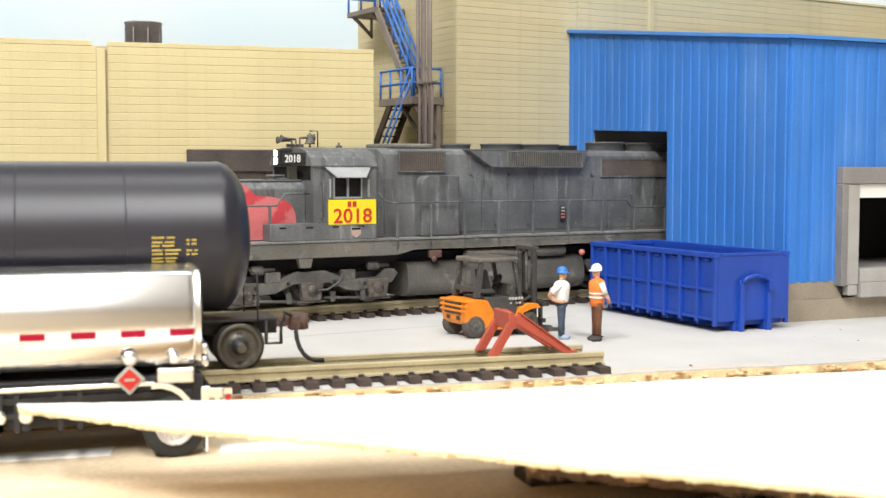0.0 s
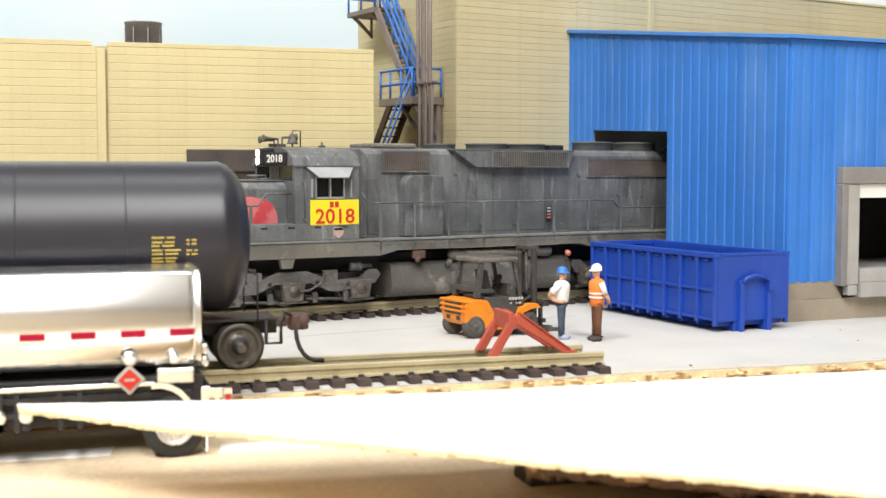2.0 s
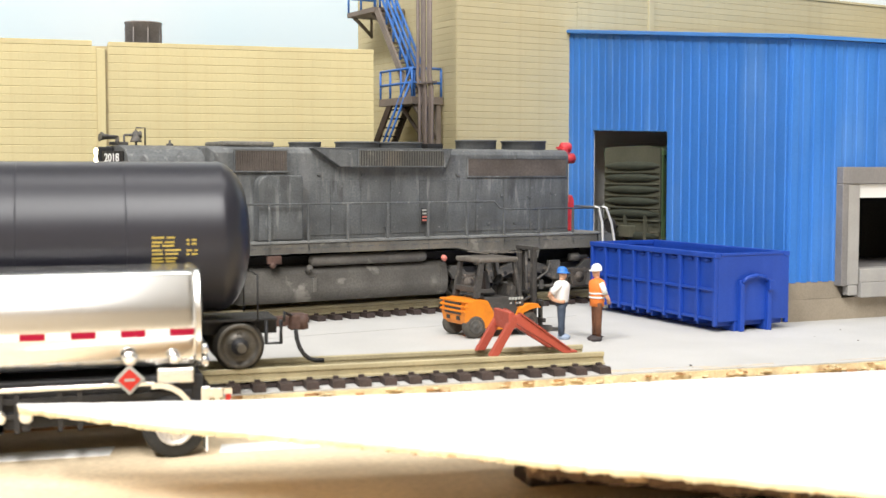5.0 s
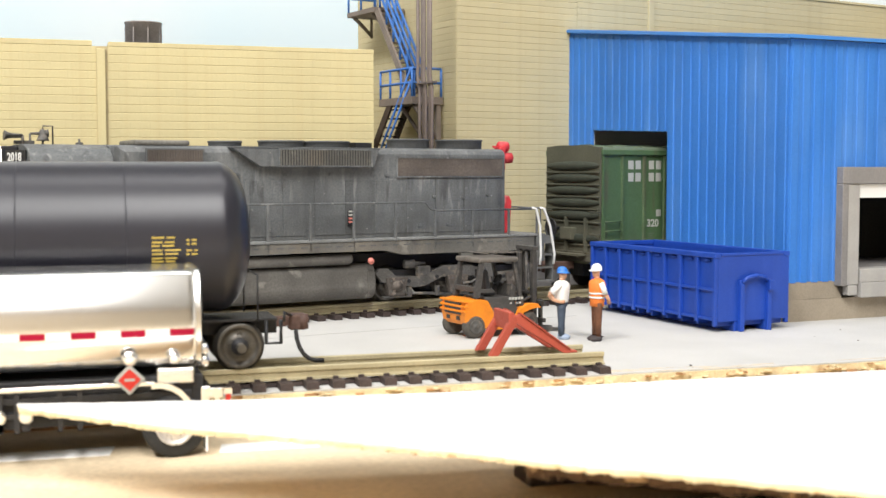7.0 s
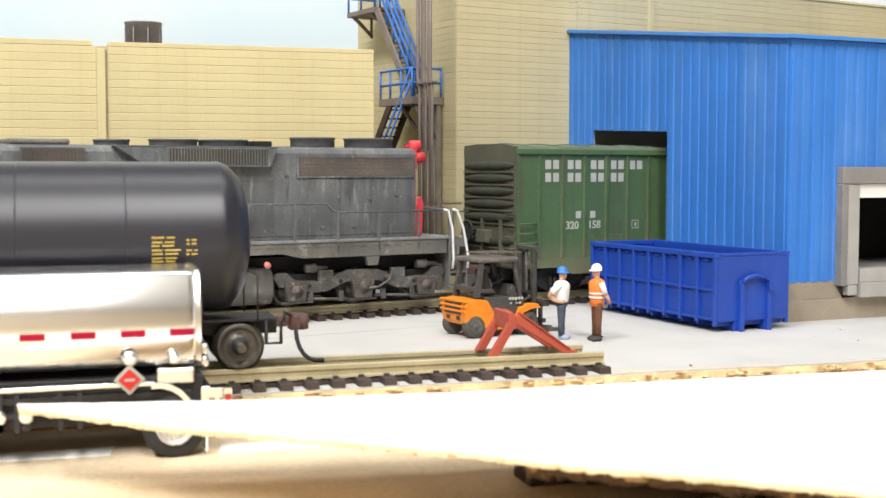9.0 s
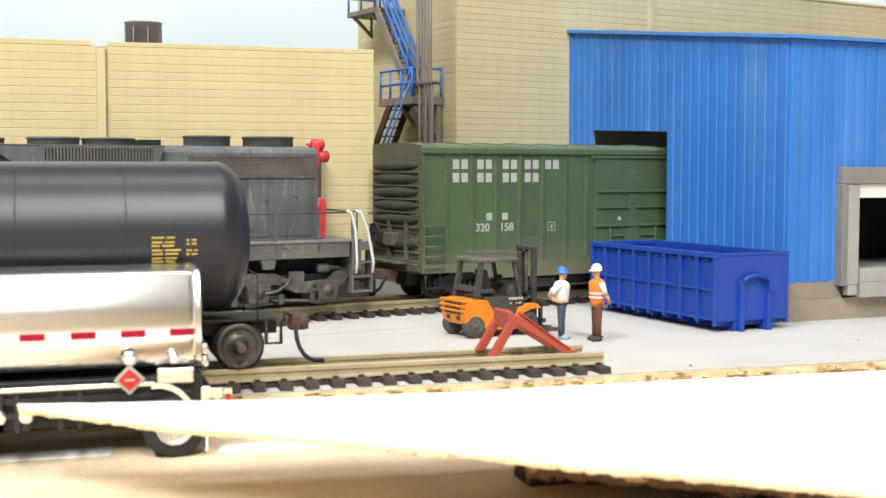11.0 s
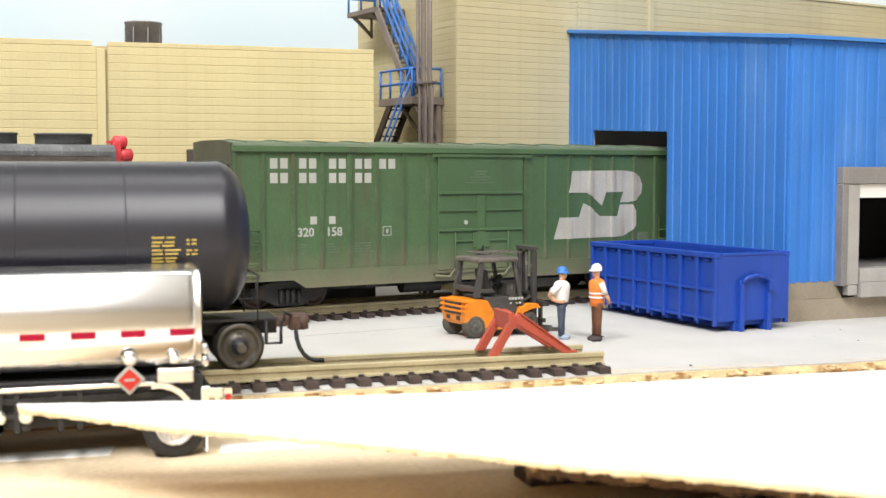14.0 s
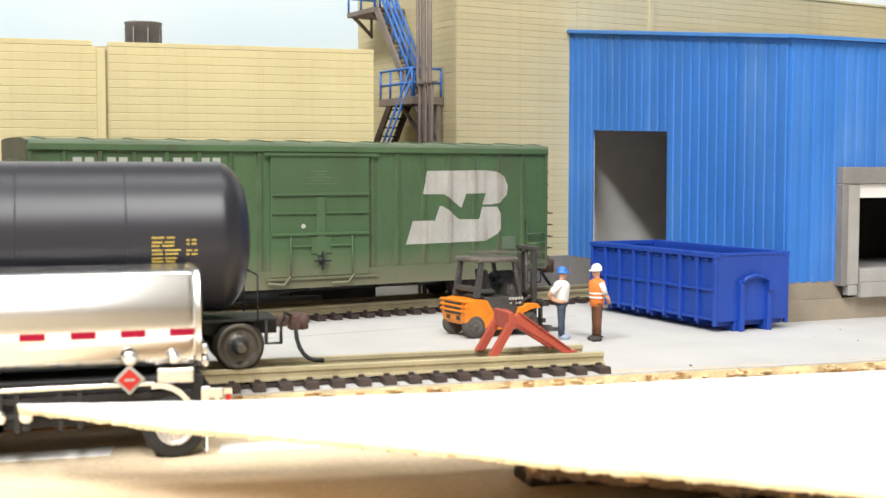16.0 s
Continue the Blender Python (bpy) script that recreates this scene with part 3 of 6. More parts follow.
def build_stairs():
    o = TD * 22.17 + TN * 36.27
    s = thing("fire_stair", "outside steel stair with blue railings on the mill wall", "stairs", place(o.x, o.y, 0, TRACK))
    # landing
    land = part("landing", box(B(), -1.35, -0.06, 0.95, 3.4, 6.60, 6.86, 0.01), M_STAIR, s)
    for y in (1.1, 2.0):
        part("bracket", tube(B(), [(-1.2, y, 6.58), (-0.1, y, 5.2)], 0.07, 6), M_STAIR, s)
        part("bracket", tube(B(), [(-0.12, y, 6.58), (-0.12, y, 5.0)], 0.06, 6), M_STAIR, s)
    part("landing_leg", box(B(), -0.30, -0.12, 1.0, 1.16, 0.0, 6.58), M_STAIR, s)

    def railing(pts, posts=True, h=1.05):
        for k in (1.0, 0.52):
            part("rail", tube(B(), [(x, y, z + h * k) for x, y, z in pts], 0.045, 6), M_STAIR_BLUE, s)
        if posts:
            for x, y, z in pts:
                part("railing_post", tube(B(), [(x, y, z), (x, y, z + h)], 0.045, 6), M_STAIR_BLUE, s)

    railing([(-0.12, 1.0, 6.8), (-1.3, 1.0, 6.8), (-1.3, 1.8, 6.8), (-1.3, 2.6, 6.8), (-1.3, 3.35, 6.8)])
    # upper flight
    up0, up1 = Vector((0, 1.05, 6.86)), Vector((0, 3.60, 10.25))
    for x in (-1.25, -0.72):
        bm = B()
        prism(bm, [(up0.y, up0.z), (up0.y + 0.35, up0.z), (up1.y + 0.35, up1.z), (up1.y, up1.z)], x - 0.04, x + 0.04, "x")
        part("stringer", bm, M_STAIR, s)
    n = 18
    for i in range(n):
        f = (i + 0.6) / n
        y, z = up0.y + 0.15 + (up1.y - up0.y) * f, up0.z + (up1.z - up0.z) * f
        part("tread", box(B(), -1.2, -0.76, y - 0.10, y + 0.13, z, z + 0.05), M_STAIR, s)
    for x in (-1.18, -0.80):
        for h in (0.5, 0.95):
            part("rail", tube(B(), [(x, up0.y, up0.z + h), (x, up1.y, up1.z + h)], 0.05, 6), M_STAIR_BLUE, s)
        for i in range(6):
            f = i / 5
            y, z = up0.y + (up1.y - up0.y) * f, up0.z + (up1.z - up0.z) * f
            part("railing_post", tube(B(), [(x, y, z), (x, y, z + 1.0)], 0.045, 6), M_STAIR_BLUE, s)
    part("upper_landing", box(B(), -1.35, -0.06, 3.75, 6.0, 10.10, 10.28, 0.01), M_STAIR, s)
    for y in (4.2, 5.7):
        part("bracket", tube(B(), [(-1.2, y, 10.1), (-0.45, y, 9.45)], 0.07, 6), M_STAIR, s)
        part("bracket", tube(B(), [(-0.45, y, 10.1), (-0.45, y, 9.35)], 0.06, 6), M_STAIR, s)
    railing([(-1.3, 3.8, 10.28), (-1.3, 4.9, 10.28), (-1.3, 5.95, 10.28), (-0.15, 5.95, 10.28)])
    # lower flight, in a darker brown than the upper one
    dn0, dn1 = Vector((0, 2.45, 6.60)), Vector((0, 6.5, 1.6))
    for x in (-1.3, -0.55):
        bm = B()
        prism(bm, [(dn0.y, dn0.z), (dn0.y + 0.4, dn0.z), (dn1.y + 0.4, dn1.z), (dn1.y, dn1.z)], x - 0.04, x + 0.04, "x")
        part("stringer", bm, M_SHADOWBOX, s)
    for i in range(16):
        f = (i + 0.5) / 16
        y, z = dn0.y + 0.2 + (dn1.y - dn0.y) * f, dn0.z + (dn1.z - dn0.z) * f
        part("tread", box(B(), -1.25, -0.60, y - 0.13, y + 0.13, z, z + 0.05), M_SHADOWBOX, s)
    for h in (0.55, 1.0):
        part("rail", tube(B(), [(-1.32, 1.05, 6.85 + h), (-1.32, 5.05, 1.90 + h)], 0.04, 6), M_STAIR_BLUE, s)
    part("stair_foot", box(B(), -1.4, -0.3, 6.3, 7.2, 0.0, 1.6), M_GREY, s)
    # bundle of upright conduits
    c = thing("conduit_bundle", "five brown conduits running up the mill wall", "pipes", place(o.x, o.y, 0, TRACK))
    for i in range(5):
        y, x = 0.03 - 0.21 * i, -1.55 + 0.05 * (i % 2)
        pts = [(x, y, 0), (x, y, 7.05), (x - 0.02, y + 0.03, 7.25), (x - 0.02, y + 0.10, 7.55), (x, y + 0.10, 7.8), (x, y + 0.10, 16)]
        part("conduit", tube(B(), pts, 0.062, 8), M_PIPE, c)
    for z in (7.2, 3.0):
        part("clamp", box(B(), -1.64, -1.40, -0.90, 0.12, z, z + 0.06), M_PIPE, c)
    for z in (3.1,):
        part("clamp_arm", box(B(), -1.40, 0.0, -0.2, -0.12, z, z + 0.06), M_PIPE, c)


BLUE = place(19.21, 29.55, 0, 6.5)


def sheet(parent, along0, width, zlo, ztop, face, name="wall_sheet"):
    """One rib-wide sheet of cladding; face L: plane x=0 looking -x, along y; F: plane y=0 looking -y, along x."""
    bm = B()
    w = width
    prof = [(0, 0), (w * 0.16, 0), (w * 0.21, 0.030), (w * 0.76, 0.030), (w * 0.84, 0), (w - 0.006, 0)]
    back = 0.05
    outer = [(along0 + a, -d) for a, d in prof] + [(along0 + w - 0.012, back), (along0, back)]
    lo, hi = [], []
    for a, d in outer:
        zt, zl = ztop(a), zlo(a)
        lo.append(bm.verts.new((d, a, zl) if face == "L" else (a, d, zl)))
        zt -= 0.16 if d < -0.02 else 0.0
        hi.append(bm.verts.new((d, a, zt) if face == "L" else (a, d, zt)))
    k = len(outer)
    bm.faces.new(lo)
    bm.faces.new(hi[::-1])
    for i in range(k):
        bm.faces.new((lo[i], lo[(i + 1) % k], hi[(i + 1) % k], hi[i]))
    part(name, bm, M_BLUE, parent)


def build_shed():
    s = thing("blue_shed", "blue ribbed sheet-metal rail shed on a concrete base", "building", BLUE)
    slope = lambda v: 7.90 + (9.36 - 7.90) * max(0, v) / 12.4
    d0, d1, dz = 5.93, 10.58, 5.52       # rail door; its head climbs with the roof
    head = lambda v: dz + 0.19 * (v - d0) / (d1 - d0)
    base = lambda v: 1.12

    def run_of_sheets(a, b, n, zlo):
        for i in range(n):
            sheet(s, a + (b - a) * i / n, (b - a) / n, zlo, slope, "L")

    run_of_sheets(0.02, d0, 13, base)
    run_of_sheets(d0, d1, 10, head)
    run_of_sheets(d1, 12.38, 4, base)
    u = 0.02
    while u < 16:
        inside = 1.75 < u < 6.2
        sheet(s, u, 0.385, (lambda a: 4.30) if inside else (lambda a: 1.10), lambda a: 7.90, "F")
        u += 0.385
    # base, inner skins and roof
    part("base_wall", box(B(), -0.02, 0.30, 0.32, d0, 0, 1.13), M_CONC, s, "stained tan concrete base")
    part("base_wall", box(B(), -0.02, 0.30, d1, 12.4, 0, 1.13), M_GREY, s, "stained concrete base")
    part("base_wall", box(B(), -0.02, 16, -0.02, 0.30, 0, 0.62), M_CONC, s, "stained tan concrete base")
    bm = B()
    prism(bm, [(-0.02, 0.625), (1.98, 0.625), (1.70, 1.12), (-0.02, 1.12)], -0.02, 0.30, "y")
    part("base_wall", bm, M_CONC, s, "tan concrete base with a chamfered end")
    part("base_wall", box(B(), 6.4, 16, -0.018, 0.30, 0.625, 1.10), M_CONC, s)
    part("inner_skin", box(B(), 0.055, 0.09, 0.32, d0 - 0.06, 1.14, 7.8), M_INNER, s)
    part("inner_skin", box(B(), 0.055, 0.09, d1 + 0.02, 12.3, 1.14, 7.8), M_INNER, s)
    part("inner_skin", box(B(), 0.055, 0.09, d0 + 0.001, d1 - 0.001, dz + 0.24, 7.8), M_INNER, s)
    part("inner_skin", box(B(), 0.21, 1.7, 0.11, 0.20, 1.14, 7.8), M_INNER, s)
    part("inner_skin", box(B(), 6.4, 16, 0.11, 0.20, 1.14, 7.8), M_INNER, s)
    part("inner_skin", box(B(), 1.71, 6.39, 0.11, 0.20, 4.4, 7.8), M_INNER, s)
    part("rear_skin", box(B(), 0.21, 15.7, 12.0, 12.1, 0, 8.0), M_INNER, s, "bare white inner wall")
    part("end_wall", box(B(), 15.8, 15.99, 0.35, 12.9, 0, 8.2), M_INNER, s)
    # added black sheet: the dock's inner darkness as a surface
    part("dock_partition", box(B(), 0.31, 15.7, 3.4, 3.5, 0, 7.7), M_DARK, s, "black panel standing for the dark dock interior")
    part("dock_floor", box(B(), 0.31, 15.7, 0.31, 3.39, 0.4, 1.45), M_GREY, s)
    bm = B()
    prism(bm, [(-0.10, 7.93), (12.4, 9.39), (12.4, 9.47), (-0.10, 8.01)], -0.10, 16, "x")
    part("roof_sheet", bm, M_BLUETRIM, s)
    bm = B()
    prism(bm, [(-0.16, 7.89), (12.42, 9.34), (12.42, 9.45), (-0.16, 8.01)], -0.17, -0.105, "x", 0.012)
    part("verge_trim", bm, M_BLUETRIM, s)
    part("gutter", box(B(), -0.17, 16, -0.20, -0.165, 7.90, 8.01, 0.015), M_BLUETRIM, s)
    # loading dock in the front wall
    k = part("dock_surround", box(B(), 1.70, 6.4, -0.30, -0.03, 3.88, 4.36, 0.02), M_GREY, s, "grey dock surround")
    part("surround_side", box(B(), 1.70, 1.92, -0.30, 0.25, 0.98, 3.875, 0.02), M_GREY, k)
    part("seal_pad", box(B(), 1.93, 2.36, -0.26, 0.30, 1.0, 3.875, 0.02), M_PALE, k, "light grey seal pad")
    part("bumper_pad", box(B(), 1.98, 2.32, -0.28, -0.03, 0.70, 0.99, 0.03), M_PALE, k)
    part("dock_sill", box(B(), 2.40, 6.2, -0.34, -0.03, 0.63, 1.06, 0.02), M_PALE, k, "pale concrete dock lip")
    part("dock_lip", box(B(), 2.40, 6.2, -0.30, 0.30, 1.065, 1.45, 0.02), M_PALE, k)
    part("door_head", box(B(), 2.37, 6.2, -0.20, 0.10, 3.48, 3.87, 0.01), M_WHITE, k, "white raised door edge")
    part("surround_side", box(B(), 6.2, 6.42, -0.30, 0.25, 0.98, 3.875, 0.02), M_GREY, k)


# ---- rolling stock ----
def wheelset(parent, x, z, r, gauge=1.43, name="wheelset", tread=M_STEEL):
    """An axle with two flanged wheels, turning about its own origin."""
    bm = B()
    cyl(bm, (0, -1.0, 0), (0, 1.0, 0), 0.09, seg=10)
    for sgn in (-1, 1):
        y = sgn * gauge / 2
        a, b = Vector((0, y + sgn * 0.07, 0)), Vector((0, y - sgn * 0.12, 0))
        lathe(bm, a, b, [(0, 0.12), (0.0, 0.22), (0.03, 0.24), (0.035, r * 0.78), (0.0, r * 0.80), (0.0, r * 0.98), (0.02, r), (0.11, r + 0.005), (0.13, r + 0.055), (0.16, r + 0.05), (0.18, r * 0.85)], 28)
        for k in range(4):
            c = Vector((math.cos(k * math.pi / 2) * r * 0.52, y + sgn * 0.06, math.sin(k * math.pi / 2) * r * 0.52))
            cyl(bm, c, c + Vector((0, -sgn * 0.03, 0)), 0.06, seg=8)
    return part(name, bm, tread, parent, at=place(x, 0, z))


def build_locomotive():
    t = thing("diesel_locomotive", "grimy dark grey six-axle diesel locomotive with scarlet nose", "locomotive", on_track(20))
    # underframe and walkway
    bm = B()
    prism(bm, [(-8.6, 1.82), (-3.2, 1.82), (-2.6, 1.98), (3.9, 1.98), (4.5, 1.82), (9.15, 1.82), (9.15, 2.24), (-8.6, 2.24)], -1.50, 1.50, "y", 0.015)
    sill = part("side_sill", bm, M_SILL, t, "dusty brown-grey sill")
    part("walkway", box(B(), -8.9, 9.55, -1.53, 1.53, 2.245, 2.31, 0.012), M_WALK, t, "dusty grey walkway with its edge highlight in the colour")
    for i in range(34):
        x = -3.4 + i * 0.36
        part("rivet_strip", box(B(), x, x + 0.20, -1.508, -1.50, 2.105, 2.130), M_LOCO_ROOF, sill)
    part("centre_sill", box(B(), -9.2, 9.2, -0.5, 0.5, 1.1, 1.81), M_BLACK, t)
    for x in (-9.1, 9.4):
        part("end_beam", box(B(), x - 0.12, x + 0.12, -1.5, 1.5, 1.45, 2.24, 0.02), M_LOCO, t)
    for x, w in ((-6.1, 0.22), (6.7, 0.22)):
        part("jacking_pad", prism(B(), [(x - w, 1.81), (x + w, 1.81), (x + w * 0.7, 1.55), (x - w * 0.7, 1.55)], -1.49, -1.30, "y", 0.01), M_SILL, t)
    # fuel tank
    bm = B()
    pts = [(-1.30, 1.05)] + arc(-0.95, 0.92, 0.37, 180, 270, 6) + arc(0.95, 0.92, 0.37, 270, 360, 6) + arc(0.98, 1.28, 0.30, 0, 90, 5) + arc(-0.98, 1.28, 0.30, 90, 180, 5)
    prism(bm, pts, -2.75, 3.70, "x", 0.02)
    tank = part("fuel_tank", bm, M_FUEL, t, "dusty grey fuel tank")
    for x in (-2.45, 3.45):
        part("tank_band", prism(B(), [(y * 1.012, 1.05 + (z - 1.05) * 1.02) for y, z in pts], x, x + 0.05, "x"), M_FUEL, tank)
    part("filler_neck", cyl(B(), (-0.85, -1.26, 1.42), (-0.85, -1.42, 1.58), 0.08, seg=10), M_FUEL, tank)
    part("sight_glass", box(B(), -0.75, -0.62, -1.38, -1.29, 0.85, 1.25, 0.01), M_FUEL, tank)
    part("air_reservoir", lathe(B(), (-0.80, -1.22, 1.74), (3.0, -1.22, 1.74), [(0, 0.05), (0.05, 0.12), (0.12, 0.16), (3.68, 0.16), (3.75, 0.12), (3.8, 0.05)], 16), M_FUEL, t)
    for x, m in ((-2.0, M_COUPLER), (3.45, M_PINK)):
        part("cut_off_button", lathe(B(), (x, -1.42, 1.72), (x, -1.60, 1.62), [(0, 0.06), (0.06, 0.09), (0.14, 0.09), (0.18, 0.05)], 12), m, t, "faded red button")
    part("valve_box", box(B(), -2.15, -1.75, -1.55, -1.40, 1.70, 1.92, 0.02), M_COUPLER, t)
    # long hood with chamfered roof edges
    prof = [(-0.92, 2.31), (0.92, 2.31), (0.92, 4.74), (0.86, 4.85), (0.70, 4.92), (-0.70, 4.92), (-0.86, 4.85), (-0.92, 4.74)]
    hood = part("long_hood", prism(B(), prof, -3.92, 8.42, "x", 0.015), M_LOCO, t)
    for k, (x0, x1) in enumerate(((-3.85, -3.0), (-0.95, 0.0), (0.02, 0.97), (0.99, 1.94), (1.96, 2.91), (2.93, 3.88), (3.92, 4.9), (4.92, 5.9), (5.92, 6.9), (6.92, 8.3))):
        top = 3.98 if x0 < 4 and x0 > -1 else 4.02
        d = part("hood_door", box(B(), x0 + 0.004, x1 - 0.004, -0.940, -0.915, 2.42, top, 0.006), M_LOCO, hood)
        for z in (2.7, 3.7):
            part("hinge", box(B(), x0 + 0.02, x0 + 0.12, -0.952, -0.938, z, z + 0.06), M_LOCO, d)
        part("latch", box(B(), x1 - 0.14, x1 - 0.07, -0.955, -0.938, 3.1, 3.2), M_LOCO, d)
    nt = part("notice_plate", box(B(), 2.98, 3.17, -0.985, -0.958, 2.66, 3.14, 0.005), M_BLACK, hood, "small dark notice plate")
    for z, m in ((3.06, M_LETTER), (2.96, M_LETTER), (2.86, M_PINK), (2.76, M_PINK)):
        part("notice_bar", box(B(), 3.0, 3.15, -0.992, -0.986, z, z + 0.05), m, nt)
    for i, (x, z) in enumerate(((-0.4, 4.12), (1.0, 4.1), (2.4, 4.12), (4.2, 4.1), (4.9, 3.3), (5.8, 3.45), (6.8, 3.4), (7.7, 3.5), (0.5, 2.55), (1.7, 2.55), (5.3, 2.6), (6.3, 2.6))):
        part("lifting_lug", box(B(), x, x + 0.11, -0.975, -0.93, z, z + 0.08, 0.01), M_LOCO, hood)
    # rounded air filter housing
    bm = B()
    bulge = [(-2.32, 2.32), (-1.0, 2.32), (-1.0, 4.12), (-2.05, 4.12)] + arc(-2.05, 3.85, 0.27, 90, 180, 5)[1:]
    prism(bm, bulge, -1.34, -0.93, "y", 0.05)
    part("filter_housing", bm, M_LOCO, hood)

    def louvre(name, x0, x1, z0, z1, y, n, m, upright=False, label=""):
        fr = part(name, box(B(), x0, x1, y - 0.02, y + 0.03, z0, z1), M_BLACK if name == "brake_grille" else M_RUSTY, hood, label)
        for a, b, c, d in ((x0 - 0.04, x1 + 0.04, z0 - 0.04, z0), (x0 - 0.04, x1 + 0.04, z1, z1 + 0.04), (x0 - 0.04, x0, z0, z1), (x1, x1 + 0.04, z0, z1)):
            part("louvre_edge", box(B(), a, b, y - 0.05, y - 0.005, c, d), M_LOCO, fr)
        bm = B()
        for i in range(n):
            f0 = (i + 0.15) / n
            if upright:
                w = (x1 - x0) / n
                box(bm, x0 + f0 * (x1 - x0), x0 + f0 * (x1 - x0) + w * 0.55, y - 0.05, y - 0.021, z0, z1)
            else:
                h = (z1 - z0) / n
                box(bm, x0, x1, y - 0.034, y - 0.021, z0 + f0 * (z1 - z0), z0 + f0 * (z1 - z0) + h * 0.93)
        part("slats", bm, m, fr)

    louvre("inertial_grille", -2.85, -1.33, 4.25, 4.80, -0.945, 22, M_RUSTY, True, "rust-stained upright louvres")
    louvre("radiator_grille", 4.62, 8.28, 4.10, 4.62, -0.935, 5, M_RUSTY, False, "rust-brown radiator shutters")
    # dynamic brake blister
    bm = B()
    prism(bm, [(-0.55, 4.86), (3.92, 4.86), (3.75, 4.36), (0.25, 4.36)], -1.16, -0.80, "y", 0.02)
    blister = part("brake_blister", bm, M_LOCO, hood)
    louvre("brake_grille", 0.80, 3.62, 4.40, 4.83, -1.175, 34, M_SILL, True, "grey grille bars")
    prism_cap = prism(B(), [(-0.58, 4.862), (3.95, 4.862), (3.95, 4.905), (-0.58, 4.905)], -1.165, 1.165, "y", 0.01)
    part("blister_roof", prism_cap, M_LOCO_ROOF, blister)
    # roof fans
    for x0, x1, h in ((-0.80, 0.12, 0.17), (0.70, 2.0, 0.20), (2.1, 3.45, 0.20), (4.86, 6.14, 0.30), (6.60, 8.02, 0.30)):
        c, r = (x0 + x1) / 2, (x1 - x0) / 2
        z = 4.91
        fan = part("roof_fan", lathe(B(), (c, 0, z), (c, 0, z + 1), [(0, r * 0.96), (0.04, r), (h - 0.06, r), (h - 0.05, r * 1.04), (h, r * 1.04), (h, r * 0.93), (h - 0.08, r * 0.90), (h - 0.09, 0.1)], 28), M_LOCO_ROOF, t)
        bm = B()
        for k in range(8):
            a = k * math.pi / 8
            box(bm, -r * 0.9, r * 0.9, -0.015, 0.015, z + h - 0.05, z + h - 0.03, m=Matrix.Translation((c, 0, 0)) @ Matrix.Rotation(a, 4, "Z"))
        part("fan_guard", bm, M_LOCO_ROOF, fan)
    part("exhaust_hatch", box(B(), -3.1, -1.6, -0.75, 0.75, 4.92, 5.06, 0.05), M_SILL, t, "pale worn roof hatch")
    part("exhaust_stack", box(B(), 3.55, 4.1, -0.35, 0.35, 4.93, 5.08, 0.02), M_BLACK, t)
    # short hood
    nose = part("short_hood", prism(B(), [(-0.95, 2.31), (0.95, 2.31), (0.95, 3.75), (0.75, 3.96), (-0.75, 3.96), (-0.95, 3.75)], -8.25, -5.86, "x", 0.03), M_LOCO, t)
    bm = B()
    outline = [(-8.28, 2.34), (-6.94, 2.34), (-6.94, 2.79), (-6.16, 2.79), (-6.18, 3.06), (-6.30, 3.30), (-6.54, 3.46), (-6.9, 3.53), (-7.37, 3.57), (-7.56, 3.79), (-7.76, 3.90), (-7.95, 3.97), (-8.28, 3.97)]
    prism(bm, outline, -0.968, 0.968, "y")
    part("nose_paint", bm, M_NOSE, nose, "chalky scarlet nose paint")
    part("nose_cap", prism(B(), [(-0.80, 3.965), (0.80, 3.965), (0.72, 4.0), (-0.72, 4.0)], -8.2, -5.9, "x"), M_LOCO_ROOF, nose)
    part("sand_hatch", cyl(B(), (-6.35, -0.45, 4.0), (-6.35, -0.45, 4.05), 0.18, seg=14), M_LOCO, nose)
    part("grab_iron", tube(B(), [(-6.9, -0.6, 3.98), (-6.9, -0.6, 4.12), (-6.35, -0.6, 4.12), (-6.35, -0.6, 3.98)], 0.025, 6), M_LOCO, nose)
    # cab with real window openings in its near side
    cab = part("cab", box(B(), -5.80, -3.93, 1.42, 1.48, 2.31, 4.40), M_LOCO, t)
    x0, x1, w0, w1, zl, zh, y0, y1 = -5.86, -3.90, -5.22, -4.40, 3.52, 4.06, -1.50, -1.42
    for a, b, c, d in ((x0, w0, 2.31, 4.40), (w1, x1, 2.31, 4.40), (w0, w1, 2.31, zl), (w0, w1, zh, 4.40)):
        part("cab_side", box(B(), a, b, y0, y1, c, d), M_LOCO, cab)
    part("cab_rear", box(B(), -3.98, -3.93, -1.42, 1.42, 2.31, 4.40), M_LOCO, cab)
    for a, b, c, d in ((-1.42, 1.42, 2.31, 3.98), (-1.42, -1.30, 3.98, 4.40), (-0.35, 0.35, 3.98, 4.40), (1.30, 1.42, 3.98, 4.40)):
        part("cab_front", box(B(), -5.855, -5.80, a, b, c, d), M_LOCO, cab)
    for a, b in ((-1.30, -0.35), (0.35, 1.30)):
        part("windscreen", box(B(), -5.84, -5.82, a, b, 3.98, 4.40), M_GLASS, cab, "dark windscreen pane")
    part("cab_floor", box(B(), -5.8, -3.98, -1.41, 1.41, 2.32, 2.5), M_BLACK, cab)
    roof = [(-1.52, 4.38), (-1.40, 4.62), (-1.15, 4.80), (-0.60, 4.92), (0.60, 4.92), (1.15, 4.80), (1.40, 4.62), (1.52, 4.38)]
    part("cab_roof", prism(B(), roof, -5.92, -3.86, "x", 0.02), M_LOCO, cab)
    bm = B()
